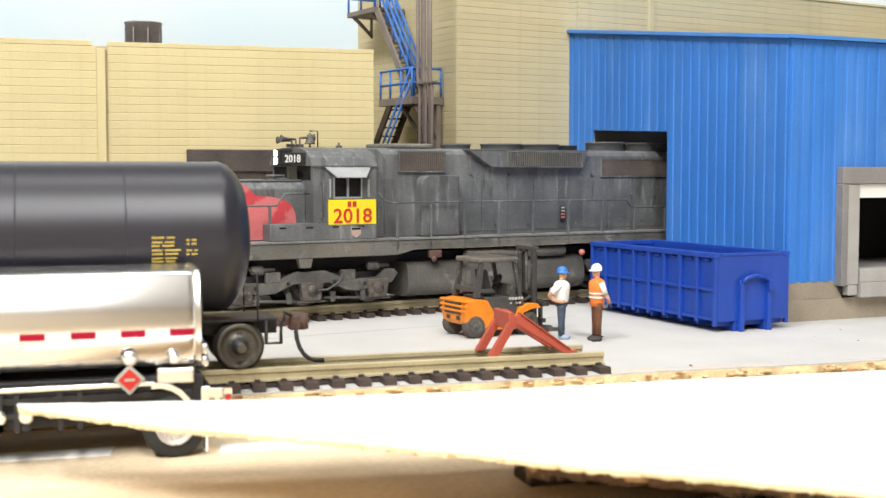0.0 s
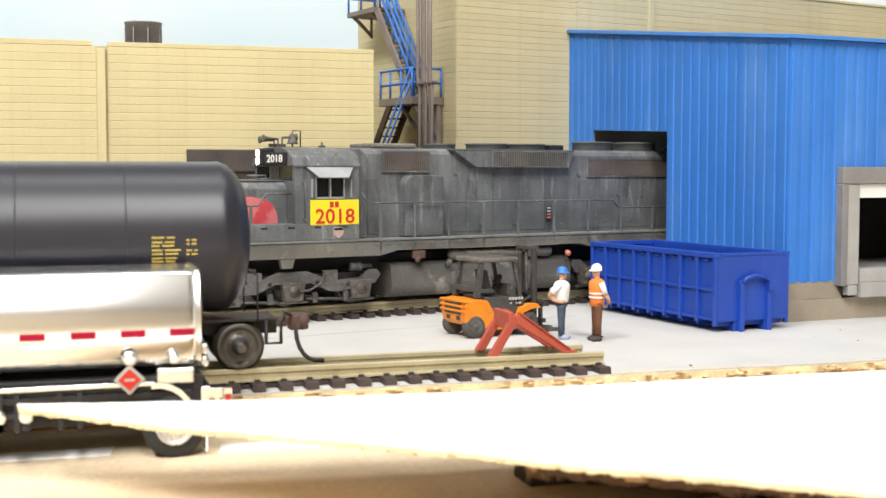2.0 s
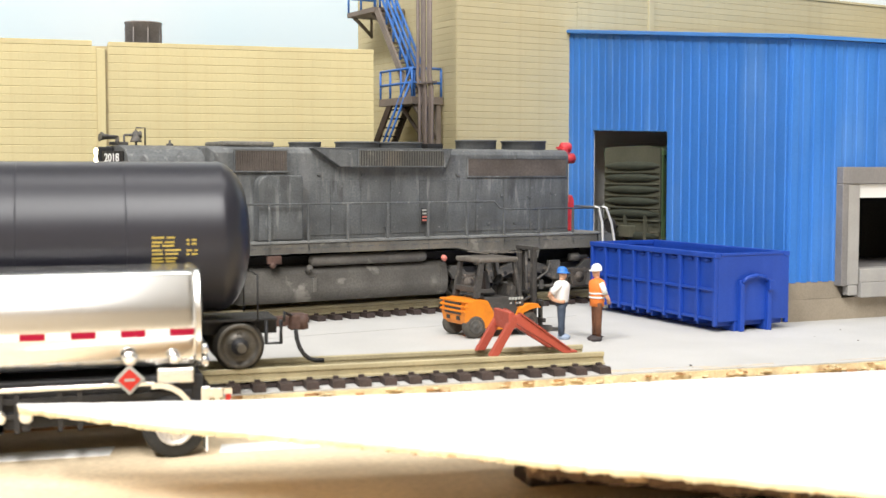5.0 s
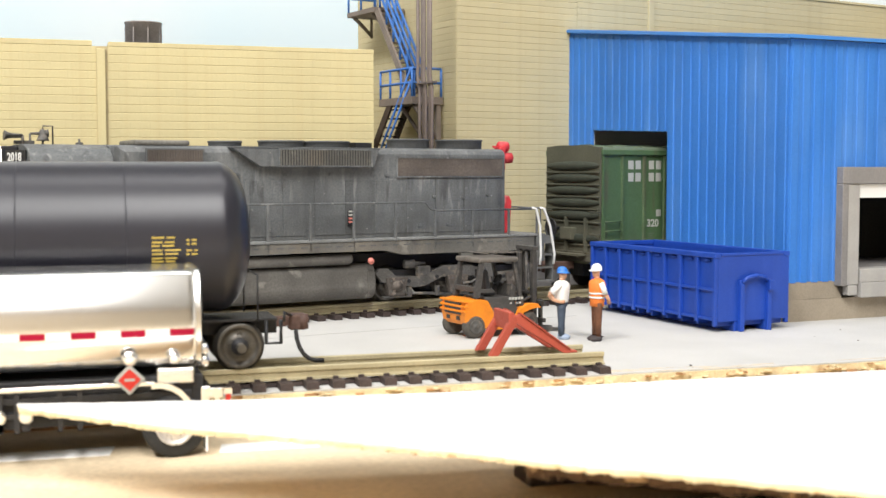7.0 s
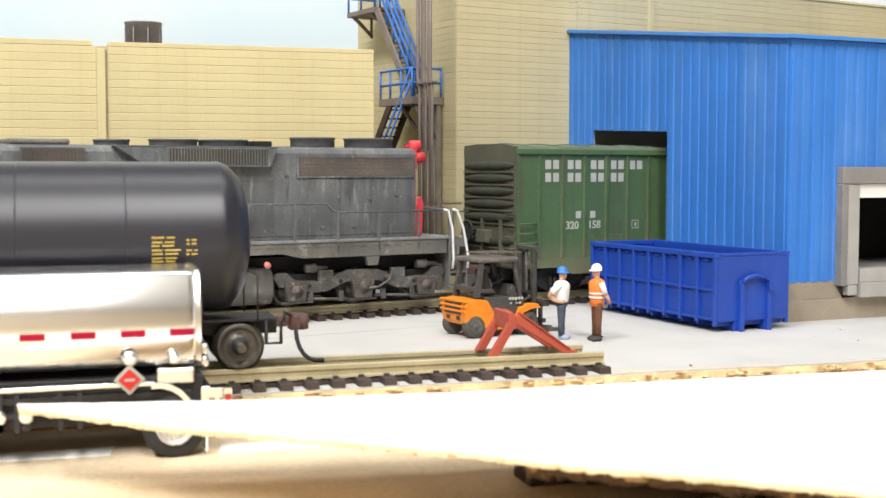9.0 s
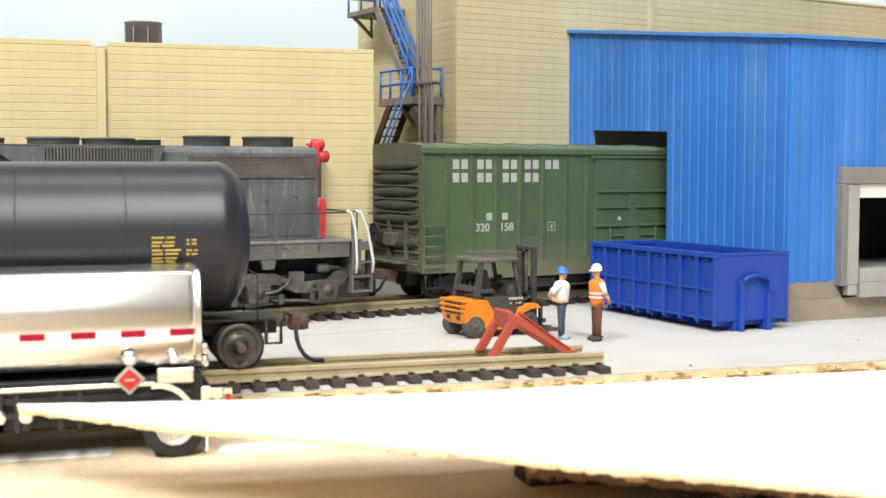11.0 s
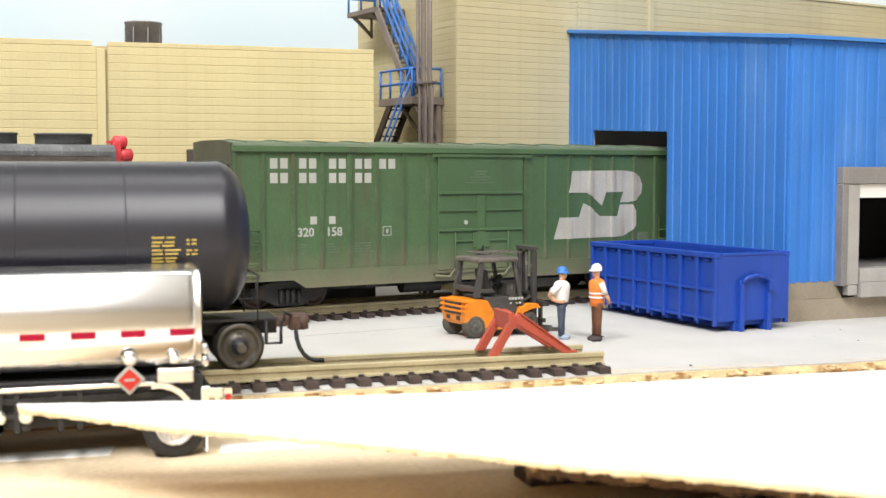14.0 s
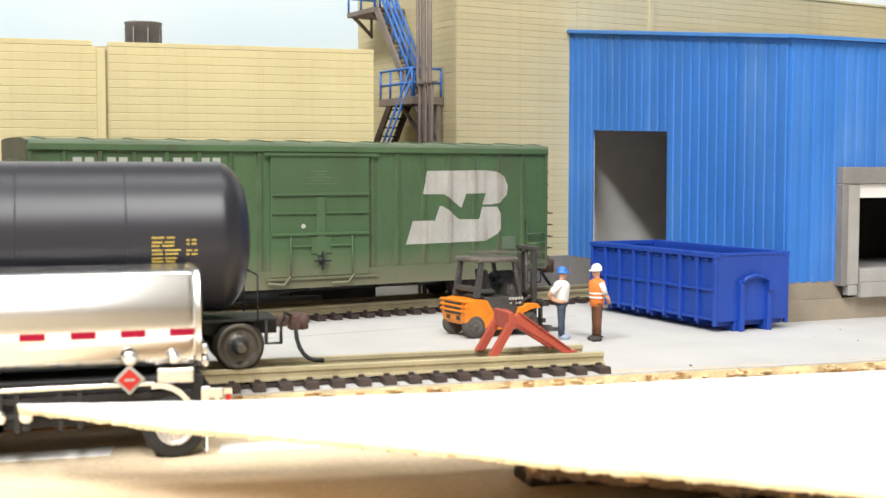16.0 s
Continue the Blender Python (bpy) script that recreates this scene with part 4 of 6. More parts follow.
    prism(bm, [(-3.88, 2.31), (-3.45, 2.31), (-3.45, 4.75), (-3.70, 4.90), (-3.88, 4.90)], -1.12, 1.12, "y", 0.04)
    part("cab_fairing", bm, M_LOCO, t)
    win = part("side_window", box(B(), w0, w1, -1.45, -1.43, zl, zh), M_GLASS, cab, "dark cab window")
    for a, b, c, d in ((w0 - 0.04, w0, zl - 0.04, zh), (w1, w1 + 0.04, zl - 0.04, zh), (-4.83, -4.78, zl, zh), (w0 - 0.04, w1 + 0.04, zl - 0.05, zl)):
        part("window_bar", box(B(), a, b, -1.53, -1.452, c, d), M_SILVER, win, "worn silver bar")
    for a in (-5.42, -4.22):
        part("wind_deflector", box(B(), a + 0.02, a + 0.06, -1.60, -1.502, 3.5, 4.02, 0.01), M_SILVER, cab)
    bm = B()
    shade = [(-5.56, -1.505, 4.40), (-4.06, -1.505, 4.40), (-4.36, -1.80, 4.08), (-5.26, -1.80, 4.08)]
    up, dn = ([bm.verts.new((x, y, z + dz)) for x, y, z in shade] for dz in (0.0, -0.03))
    bm.faces.new(up)
    bm.faces.new(dn[::-1])
    for k in range(4):
        bm.faces.new((up[k], up[(k + 1) % 4], dn[(k + 1) % 4], dn[k]))
    part("sunshade", bm, M_SILVER, cab, "pale grey sunshade")
    part("drip_strip", box(B(), -5.9, -3.9, -1.56, -1.50, 4.36, 4.40), M_LOCO, cab)
    sign = part("number_sign", box(B(), -5.42, -3.92, -1.535, -1.502, 2.74, 3.44, 0.008), M_SIGNYEL, cab, "bright yellow patch sign")
    words("road_number", "2018", 0.57, M_SIGNRED, sign, -4.67, -1.545, 2.79, 1.08, bold=0.006)
    for a in (-4.83, -4.67):
        part("initial_bar", box(B(), a, a + 0.11, -1.548, -1.535, 3.23, 3.39), M_SIGNRED, sign)
    part("grab_iron", tube(B(), [(-5.62, -1.52, 2.9), (-5.62, -1.62, 2.9), (-5.62, -1.62, 3.9), (-5.62, -1.52, 3.9)], 0.025, 6), M_LOCO, cab)
    # number board and headlight over the windscreen
    nb = part("number_board", prism(B(), [(-6.28, -0.30), (-5.96, -1.14), (-5.93, -1.10), (-5.93, -0.30)], 4.42, 4.76, "z", 0.01), M_BLACK, cab, "black angled number board")
    ob = words("board_number", "2018", 0.30, M_WHITE, nb, 0, 0, 0, 1.05, bold=0.004)
    ob.data.transform(pose(-6.145 * K, -0.735 * K, 4.49 * K, 0, 0, -69.2))
    hl = part("headlight_housing", box(B(), -6.34, -5.93, -0.17, 0.17, 4.40, 4.88, 0.04), M_BLACK, cab)
    for z in (4.53, 4.75):
        part("headlight", lathe(B(), (-6.34, 0, z), (-6.40, 0, z), [(0, 0.10), (0.03, 0.10), (0.05, 0.06)], 16), M_LAMP, hl, "lit warm headlight")
    # battery box below the cab
    bb = part("battery_box", box(B(), -7.17, -3.90, -1.525, -0.98, 2.315, 2.79, 0.02), M_LOCO, t)
    for i in range(4):
        x = -6.9 + i * 0.8
        part("box_hinge", box(B(), x, x + 0.2, -1.54, -1.522, 2.66, 2.70), M_BLACK, bb)
    sh = part("shield_emblem", prism(B(), [(-4.72, 2.66), (-4.40, 2.66), (-4.42, 2.46), (-4.56, 2.36), (-4.70, 2.46)], -1.535, -1.527, "y"), M_LETTER, bb, "small faded shield emblem")
    part("shield_band", box(B(), -4.70, -4.42, -1.541, -1.536, 2.585, 2.645), M_GLASS, sh)
    for i in range(4):
        part("shield_stripe", box(B(), -4.68 + 0.07 * i, -4.65 + 0.07 * i, -1.541, -1.536, 2.43, 2.57), M_PINK, sh)
    # horn cluster and bell
    horn = part("horn", box(B(), -6.0, -5.5, -0.06, 0.06, 4.93, 5.02, 0.01), M_TRUCK, t, "dusty three-chime horn")
    for x, y, z, sgn in ((-5.82, -0.22, 5.15, -1), (-5.6, 0.0, 5.20, 1), (-5.75, 0.22, 5.12, -1)):
        part("horn_bell", lathe(B(), (x, y, z), (x + sgn, y, z + 0.03), [(0, 0.03), (0.22, 0.04), (0.36, 0.06), (0.45, 0.11), (0.46, 0.10)], 14), M_TRUCK, horn)
        part("horn_post", cyl(B(), (x, y, 4.92), (x, y, z), 0.03, seg=6), M_TRUCK, horn)
    bell = part("bell", lathe(B(), (-5.28, 0, 5.02), (-5.28, 0, 6), [(0, 0.17), (0.05, 0.14), (0.16, 0.10), (0.26, 0.085), (0.31, 0.03)], 16), M_TRUCK, t, "tarnished bell under its bracket")
    part("bell_bracket", tube(B(), [(-5.28, 0, 5.33), (-5.28, 0, 5.40), (-5.03, 0, 5.40), (-5.03, 0, 4.92)], 0.022, 6), M_TRUCK, bell)
    part("bell_post", cyl(B(), (-5.28, 0, 4.92), (-5.28, 0, 5.05), 0.03, seg=6), M_TRUCK, bell)
    part("aerial", lathe(B(), (-4.35, 0, 4.92), (-4.35, 0, 6), [(0, 0.10), (0.06, 0.10), (0.08, 0.03), (0.16, 0.03)], 10), M_TRUCK, t)
    # handrails
    for yy in (-1.47, 1.47):
        hr = part("handrail", tube(B(), [(-3.80, yy, 3.62), (-3.65, yy, 3.40), (-3.4, yy, 3.33), (5.25, yy, 3.33), (5.45, yy, 3.12), (5.7, yy, 3.08), (9.25, yy, 3.08)], 0.03, 6), M_LOCO, t)
        for x in (-3.2, -2.07, -0.91, 0.31, 1.58, 2.93, 4.27, 5.60, 6.90, 8.2, 9.25):
            top = 3.33 if x < 5.3 else 3.08
            part("stanchion", box(B(), x - 0.035, x + 0.035, yy - 0.03, yy + 0.03, 1.95, top, 0.008), M_LOCO, hr)
        fr = part("handrail", tube(B(), [(-5.95, yy, 3.62), (-6.7, yy, 3.62), (-6.95, yy, 3.30), (-8.8, yy, 3.28)], 0.03, 6), M_LOCO, t)
        for x in (-7.15, -8.75):
            part("stanchion", box(B(), x - 0.035, x + 0.035, yy - 0.03, yy + 0.03, 2.2, 3.30, 0.008), M_LOCO, fr)
    for x, m in ((9.4, M_LOCO), (-9.0, M_LOCO)):
        part("end_rail", tube(B(), [(x, -1.45, 2.3), (x, -1.45, 3.1), (x, 1.45, 3.1), (x, 1.45, 2.3)], 0.03, 6), m, t)
    # corner steps with white grab rails
    for sx in (-1, 1):
        for sy in (-1, 1):
            xs = 9.55 if sx > 0 else -9.28
            st = part("corner_step", box(B(), xs - 0.32, xs + 0.32, sy * 1.50 - 0.02, sy * 1.50 + 0.02, 2.0, 2.24), M_LOCO, t)
            part("step_side", box(B(), xs - 0.32, xs - 0.28, sy * 1.30 - 0.2, sy * 1.30 + 0.2, 0.78, 2.24), M_LOCO, st)
            part("step_side", box(B(), xs + 0.28, xs + 0.32, sy * 1.30 - 0.2, sy * 1.30 + 0.2, 0.78, 2.24), M_LOCO, st)
            for z in (0.80, 1.22, 1.62):
                part("step_tread", box(B(), xs - 0.28, xs + 0.28, sy * 1.30 - 0.2, sy * 1.30 + 0.2, z, z + 0.05), M_LOCO, st)
            for dx in (-0.30, 0.30):
                xg = xs + dx * sx * 1.0
                back, out = (0.50, 0.02) if dx > 0 else (0.20, 0.10)
                rail = [(xg - sx * back, sy * 1.5, 3.12), (xg - sx * (back - 0.12), sy * 1.54, 3.08), (xg - sx * (0.16 if dx > 0 else -0.06), sy * 1.56, 2.55), (xg + sx * out, sy * 1.56, 1.65), (xg + sx * (out - 0.02), sy * 1.52, 1.35)]
                part("grab_rail", tube(B(), rail, 0.04, 8), M_RAILWHITE if sx > 0 else M_LOCO, st, "white grab rail" if sx > 0 else "")
    # red signal lamps and fittings on the rear of the hood
    sg = part("rear_lamp_casting", box(B(), 8.43, 8.65, -0.62, -0.28, 4.30, 4.98, 0.03), M_RED, t, "scarlet rear lamp casting")
    for x, z, r in ((8.55, 5.0, 0.17), (8.70, 4.66, 0.17)):
        part("lamp_can", lathe(B(), (x - 0.1, -0.45, z), (x + 0.5, -0.45, z), [(0, 0.08), (0.06, r), (0.34, r), (0.38, r * 0.7)], 16), M_RED, sg)
        part("lamp_bracket", box(B(), 8.3, x, -0.50, -0.40, z - 0.03, z + 0.03), M_RED, sg)
    part("rear_plate", box(B(), 8.425, 8.46, -0.85, 0.85, 2.35, 4.85), M_RED, t, "scarlet rear hood end")
    rb = part("rear_box", prism(B(), [(8.46, 2.32), (8.74, 2.32), (8.74, 3.1), (8.80, 3.3), (8.70, 3.48), (8.46, 3.5)], -0.75, -0.30, "y", 0.03), M_RED, t)
    part("box_rib", box(B(), 8.74, 8.78, -0.7, -0.35, 2.6, 2.9), M_RED, rb)
    for x in (-9.75, 10.25):
        c = part("coupler", box(B(), min(x, x * 0.92), max(x, x * 0.92), -0.12, 0.12, 1.05, 1.35, 0.03), M_COUPLER, t)
        part("knuckle", cyl(B(), (x, 0.04, 1.0), (x, 0.04, 1.4), 0.18, seg=10), M_COUPLER, c)
    # bogies
    for cx, sgn in ((-5.86, 1), (6.45, -1)):
        for yy in (-1.24, 1.24):
            pts = [(-2.62, 1.42), (-2.35, 1.42), (-2.1, 1.18), (-1.35, 1.14), (-1.0, 1.22), (-0.45, 1.44), (0.45, 1.44), (1.0, 1.22), (1.35, 1.14), (2.1, 1.18), (2.35, 1.42), (2.62, 1.42), (2.75, 1.28), (2.55, 1.02), (2.3, 1.0), (2.05, 0.95), (1.5, 0.83), (1.1, 0.86), (0.55, 1.12), (-0.55, 1.12), (-1.1, 0.86), (-1.5, 0.83), (-2.05, 0.95), (-2.3, 1.0), (-2.55, 1.02), (-2.75, 1.28)]
            sf = part("bogie_frame", prism(B(), [(cx + a, b) for a, b in pts], yy - 0.09, yy + 0.09, "y", 0.015), M_TRUCK, t, "dusty cast bogie frame")
            for a in (-2.08, 0, 2.08):
                jb = part("journal_box", prism(B(), [(cx + a - 0.36, 1.15), (cx + a + 0.36, 1.15), (cx + a + 0.26, 0.62), (cx + a - 0.26, 0.62)], yy - 0.15, yy + 0.10, "y", 0.02), M_JOURNAL, sf)
                s = -1 if yy < 0 else 1
                part("axle_cap", lathe(B(), (cx + a, yy + s * 0.14, 0.90), (cx + a, yy + s * 0.5, 0.90), [(0, 0.17), (0.03, 0.17), (0.035, 0.12), (0.05, 0.12), (0.055, 0.07), (0.09, 0.06), (0.10, 0.02)], 14), M_JOURNAL, jb)
                for k in range(4):
                    bx, bz = cx + a + (0.20 if k % 2 else -0.20), 0.74 if k < 2 else 1.06
                    part("journal_bolt", cyl(B(), (bx, yy + s * 0.10, bz), (bx, yy + s * 0.17, bz), 0.035, seg=6), M_TRUCK, jb)
                part("box_foot", box(B(), cx + a - 0.42, cx + a + 0.42, yy - 0.11, yy + 0.05, 0.56, 0.61, 0.01), M_TRUCK, jb)
            for a in (-1.15, 1.15):
                part("brake_cylinder", lathe(B(), (cx + a * 1.55, yy, 1.52), (cx + a * 1.55 + 0.6, yy, 1.52), [(0, 0.06), (0.02, 0.13), (0.34, 0.13), (0.38, 0.07), (0.7, 0.05)], 12), M_TRUCK, sf)
                part("spring_seat", box(B(), cx + a - 0.22, cx + a + 0.22, yy - 0.10, yy + 0.06, 1.16, 1.45, 0.02), M_TRUCK, sf)
                # solid black discs stand for the dark of the frame's holes
                part("frame_hole", cyl(B(), (cx + a * 0.62, yy - 0.105, 1.12), (cx + a * 0.62, yy - 0.08, 1.12), 0.06, seg=10), M_BLACK, sf)
                part("frame_hole", cyl(B(), (cx + a * 1.45, yy - 0.105, 1.03), (cx + a * 1.45, yy - 0.08, 1.03), 0.06, seg=10), M_BLACK, sf)
                part("brake_rod", tube(B(), [(cx + a - 0.75, yy - 0.03, 0.68), (cx + a + 0.75, yy - 0.03, 0.60)], 0.045, 6), M_TRUCK, sf)
                part("brake_hanger", box(B(), cx + a - 0.55, cx + a - 0.40, yy - 0.08, yy + 0.02, 0.55, 0.85, 0.02), M_TRUCK, sf)
                part("brake_hanger", box(B(), cx + a + 0.40, cx + a + 0.55, yy - 0.08, yy + 0.02, 0.55, 0.85, 0.02), M_TRUCK, sf)
        part("bogie_bolster", box(B(), cx - 2.5, cx + 2.5, -1.1, 1.1, 0.95, 1.35), M_BLACK, t)
        part("sand_hose", tube(B(), [(cx + 0.95, -1.36, 1.35), (cx + 0.80, -1.42, 1.10), (cx + 0.45, -1.44, 0.92), (cx + 0.15, -1.42, 0.90)], 0.035, 6), M_TRUCK, t)
    wheels = [wheelset(t, cx + a, 0.91, 0.50) for cx in (-5.86, 6.45) for a in (-2.08, 0, 2.08)]
    return t, wheels


LETTERS = ((1.12, 2), (1.98, 2), (2.89, 2), (3.70, 2), (4.47, 2))


def build_boxcar():
    t = thing("boxcar", "weathered green fifty-foot boxcar with ribbed steel sides", "freight car", on_track(24))
    L, h = 15.68, 1.47
    bm = B()
    box(bm, 0.06, L - 0.06, -h, h, 1.22, 4.90)
    part("body", bm, M_GREEN, t)
    # fishbelly side sill
    for y in (-1, 1):
        bm = B()
        prism(bm, [(0.06, 1.235), (0.06, 1.50), (L - 0.06, 1.50), (L - 0.06, 1.235), (13.6, 1.235), (13.25, 1.0), (2.15, 1.0), (1.8, 1.235)], y * (h + 0.045) - 0.02, y * (h + 0.045) + 0.02, "y", 0.008)
        part("side_sill", bm, M_GREEN, t)
    # ribs
    for y in (-1, 1):
        for x in (0.92, 1.81, 2.68, 3.54, 4.41, 5.28, 6.10, 9.55, 10.34, 11.22, 12.09, 12.97, 13.85, 14.73):
            part("side_post", prism(B(), [(x - 0.075, y * h), (x + 0.075, y * h), (x + 0.045, y * (h + 0.06)), (x - 0.045, y * (h + 0.06))], 1.51, 4.74, "z"), M_POST, t)
        for x0 in (0.06, L - 0.14):
            part("corner_post", box(B(), x0, x0 + 0.08, y * (h + 0.03) - 0.03, y * (h + 0.03) + 0.03, 1.24, 4.80), M_GREEN, t)
        part("eave_rail", box(B(), 0.03, L - 0.03, y * (h + 0.05) - 0.045, y * (h + 0.05) + 0.045, 4.76, 4.93, 0.02), M_GREEN, t)
    # roof with cross seams
    roof = part("roof", prism(B(), [(-1.56, 4.93), (1.56, 4.93), (1.52, 5.01), (0.15, 5.10), (-0.15, 5.10), (-1.52, 5.01)], 0.062, L - 0.062, "x"), M_GREEN_ROOF, t, "faded green ridged steel roof")
    for i in range(13):
        x = 0.55 + i * 1.19
        part("roof_seam", prism(B(), [(-1.50, 5.0), (1.50, 5.0), (1.45, 5.045), (0.15, 5.13), (-0.15, 5.13), (-1.45, 5.045)], x - 0.05, x + 0.05, "x"), M_GREEN_ROOF, roof)
    # ends with horizontal pressings, darker than the end wall
    for sx in (0, 1):
        fx = lambda v: v if sx == 0 else L - v
        lo, hi = sorted((fx(0.0), fx(0.058)))
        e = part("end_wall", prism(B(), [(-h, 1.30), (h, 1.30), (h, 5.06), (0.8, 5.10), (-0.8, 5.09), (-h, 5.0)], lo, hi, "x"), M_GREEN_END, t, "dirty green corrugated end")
        for z, w in ((4.42, 1.0), (4.02, 1.0), (3.62, 1.0), (3.22, 1.0), (2.80, 1.0), (2.05, 1.0)):
            bm = B()
            n, rings = 10, []
            for i in range(n + 1):
                f = -1 + 2 * i / n
                k = max(0.05, (1 - f * f)) ** 0.45
                ring = []
                for j in range(8):
                    a = math.pi * j / 7
                    ring.append(bm.verts.new((fx(-0.13 * k * math.sin(a)), f * h * 0.97, z + 0.155 * k * math.cos(a))))
                rings.append(ring)
            for p, q in zip(rings, rings[1:]):
                for j in range(7):
                    f = bm.faces.new((p[j], p[j + 1], q[j + 1], q[j]))
                    f.smooth = True
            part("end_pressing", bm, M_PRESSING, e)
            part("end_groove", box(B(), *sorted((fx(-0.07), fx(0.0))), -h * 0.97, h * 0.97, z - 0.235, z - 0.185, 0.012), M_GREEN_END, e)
        part("end_sill", box(B(), *sorted((fx(-0.08), fx(0.0))), -h, h, 1.30, 1.62, 0.02), M_GREEN_END, e)
        part("crossover_step", box(B(), *sorted((fx(-0.42), fx(-0.09))), -0.9, 1.2, 1.50, 1.56), M_GREEN_END, e)
        for y in (-1.30, 1.30):
            for k in range(5):
                z = 1.5 + k * 0.36
                part("end_rung", tube(B(), [(fx(0), y - 0.22, z), (fx(-0.16), y - 0.20, z), (fx(-0.16), y + 0.14, z), (fx(0), y + 0.16, z)], 0.022, 5), M_GREEN_END, e)
        for y in (-0.85, 0.2):
            part("grab_post", box(B(), *sorted((fx(-0.17), fx(-0.02))), y - 0.03, y + 0.03, 1.6, 2.75), M_GREEN_END, e)
        part("gear_box", box(B(), *sorted((fx(-0.26), fx(0.0))), -0.25, 0.35, 2.0, 2.4, 0.03), M_GREEN_END, e)
        c = part("coupler", box(B(), *sorted((fx(-1.05), fx(0.0))), -0.13, 0.13, 1.02, 1.28, 0.03), M_COUPLER, t)
        part("knuckle", cyl(B(), (fx(-1.05), -0.05, 0.95), (fx(-1.05), -0.05, 1.35), 0.19, seg=10), M_COUPLER, c)
        part("air_hose", tube(B(), [(fx(-0.5), -0.35, 1.1), (fx(-0.75), -0.38, 0.75), (fx(-1.0), -0.25, 0.55)], 0.05, 6), M_TYRE, t)
    # brake wheel stands off the end that leads
    bw = part("brake_wheel", lathe(B(), (-0.30, 0.75, 2.35), (-0.36, 0.75, 2.35), [(0, 0.30), (0.02, 0.33), (0.05, 0.33), (0.06, 0.30), (0.04, 0.28), (0.02, 0.28)], 22), M_BLACK, t, "dark spoked brake wheel")
    for k in range(3):
        part("spoke", box(B(), -0.34, -0.31, -0.28, 0.28, -0.025, 0.025, m=Matrix.Translation((0, 0.75, 2.35)) @ Matrix.Rotation(k * math.pi / 3, 4, "X")), M_BLACK, bw)
    part("wheel_shaft", cyl(B(), (0.0, 0.75, 2.35), (-0.33, 0.75, 2.35), 0.05, seg=8), M_BLACK, bw)
    # side ladders near both ends
    for x0 in (0.14, 14.86):
        for k in range(5 if x0 < 5 else 4):
            z = 1.42 + k * 0.30
            part("side_rung", tube(B(), [(x0, -h, z), (x0, -h - 0.14, z), (x0 + 0.62, -h - 0.14, z), (x0 + 0.62, -h, z)], 0.028, 6), M_GREEN, t)
        part("ladder_rail", box(B(), x0 - 0.03, x0 + 0.02, -h - 0.10, -h, 1.36, 2.75), M_GREEN, t)
        part("sill_step", tube(B(), [(x0 + 0.05, -h - 0.02, 1.25), (x0 + 0.05, -h - 0.03, 0.80), (x0 + 0.55, -h - 0.03, 0.80), (x0 + 0.55, -h - 0.02, 1.25)], 0.03, 6), M_BLACK, t)
    # plug door on the near side
    d = part("plug_door", box(B(), 6.40, 9.40, -h - 0.09, -h, 1.32, 4.72, 0.015), M_GREEN, t)
    part("door_track", box(B(), 6.2, 9.7, -h - 0.13, -h - 0.10, 1.24, 1.31), M_GREEN, d)
    part("door_track", box(B(), 6.2, 9.7, -h - 0.14, -h - 0.10, 4.66, 4.74), M_GREEN, d)
    for z in (3.56, 2.46):
        part("door_beam", box(B(), 6.42, 9.38, -h - 0.15, -h - 0.09, z, z + 0.08, 0.012), M_GREEN, d)
    for z, a, b in ((3.05, 6.44, 7.75), (3.05, 8.05, 9.36), (2.14, 6.95, 7.6), (2.14, 8.15, 8.8)):
        part("door_beam", box(B(), a, b, -h - 0.14, -h - 0.09, z, z + 0.06, 0.012), M_GREEN, d)
    part("door_spine", box(B(), 7.74, 8.02, -h - 0.13, -h - 0.092, 1.9, 3.52, 0.012), M_GREEN, d)
    for x in (6.96, 8.84):
        part("lock_rod", tube(B(), [(x, -h - 0.14, 1.30), (x, -h - 0.14, 2.44)], 0.022, 6), M_GREEN, d)
    part("door_plate", box(B(), 7.58, 8.20, -h - 0.125, -h - 0.092, 1.95, 2.42, 0.02), M_GREEN, d)
    gw = part("door_gear", lathe(B(), (7.88, -h - 0.10, 1.75), (7.88, -h - 0.4, 1.75), [(0, 0.10), (0.06, 0.10), (0.08, 0.05), (0.12, 0.05)], 12), M_BLACK, d)
    for k in range(2):
        part("gear_arm", box(B(), -0.26, 0.26, -0.03, 0.0, -0.025, 0.025, m=Matrix.Translation((7.88, -h - 0.20, 1.75)) @ Matrix.Rotation(k * math.pi / 2, 4, "Y")), M_BLACK, gw)
    part("door_crank", tube(B(), [(6.25, -h - 0.16, 1.18), (6.75, -h - 0.16, 1.12), (6.95, -h - 0.16, 1.35)], 0.04, 6), M_GREEN, d)
    part("door_crank", tube(B(), [(8.2, -h - 0.16, 1.12), (8.7, -h - 0.16, 1.12), (8.9, -h - 0.16, 1.35)], 0.04, 6), M_GREEN, d)
    part("seal_cap", cyl(B(), (7.35, -h - 0.09, 2.72), (7.35, -h - 0.12, 2.72), 0.065, seg=12), M_LETTER, d)
    r = random.Random(4)
    for k in range(5):
        w = (0.5, 0.38, 0.75, 0.6, 0.95)[k] * 0.5
        part("stencil_line", box(B(), 7.85 - w, 7.85 + w, -h - 0.096, -h - 0.09, 4.22 - k * 0.085, 4.25 - k * 0.085), M_GREEN_ROOF, d, "faded stencil line")
    # lettering: the owner's name as plain blocks, the car number as figures
    y = -h - 0.006
    for z, cols in ((4.30, (0, 1, 2, 3, 4)), (3.90, (0, 1, 2, 3))):
        for c in cols:
            x = LETTERS[c][0]
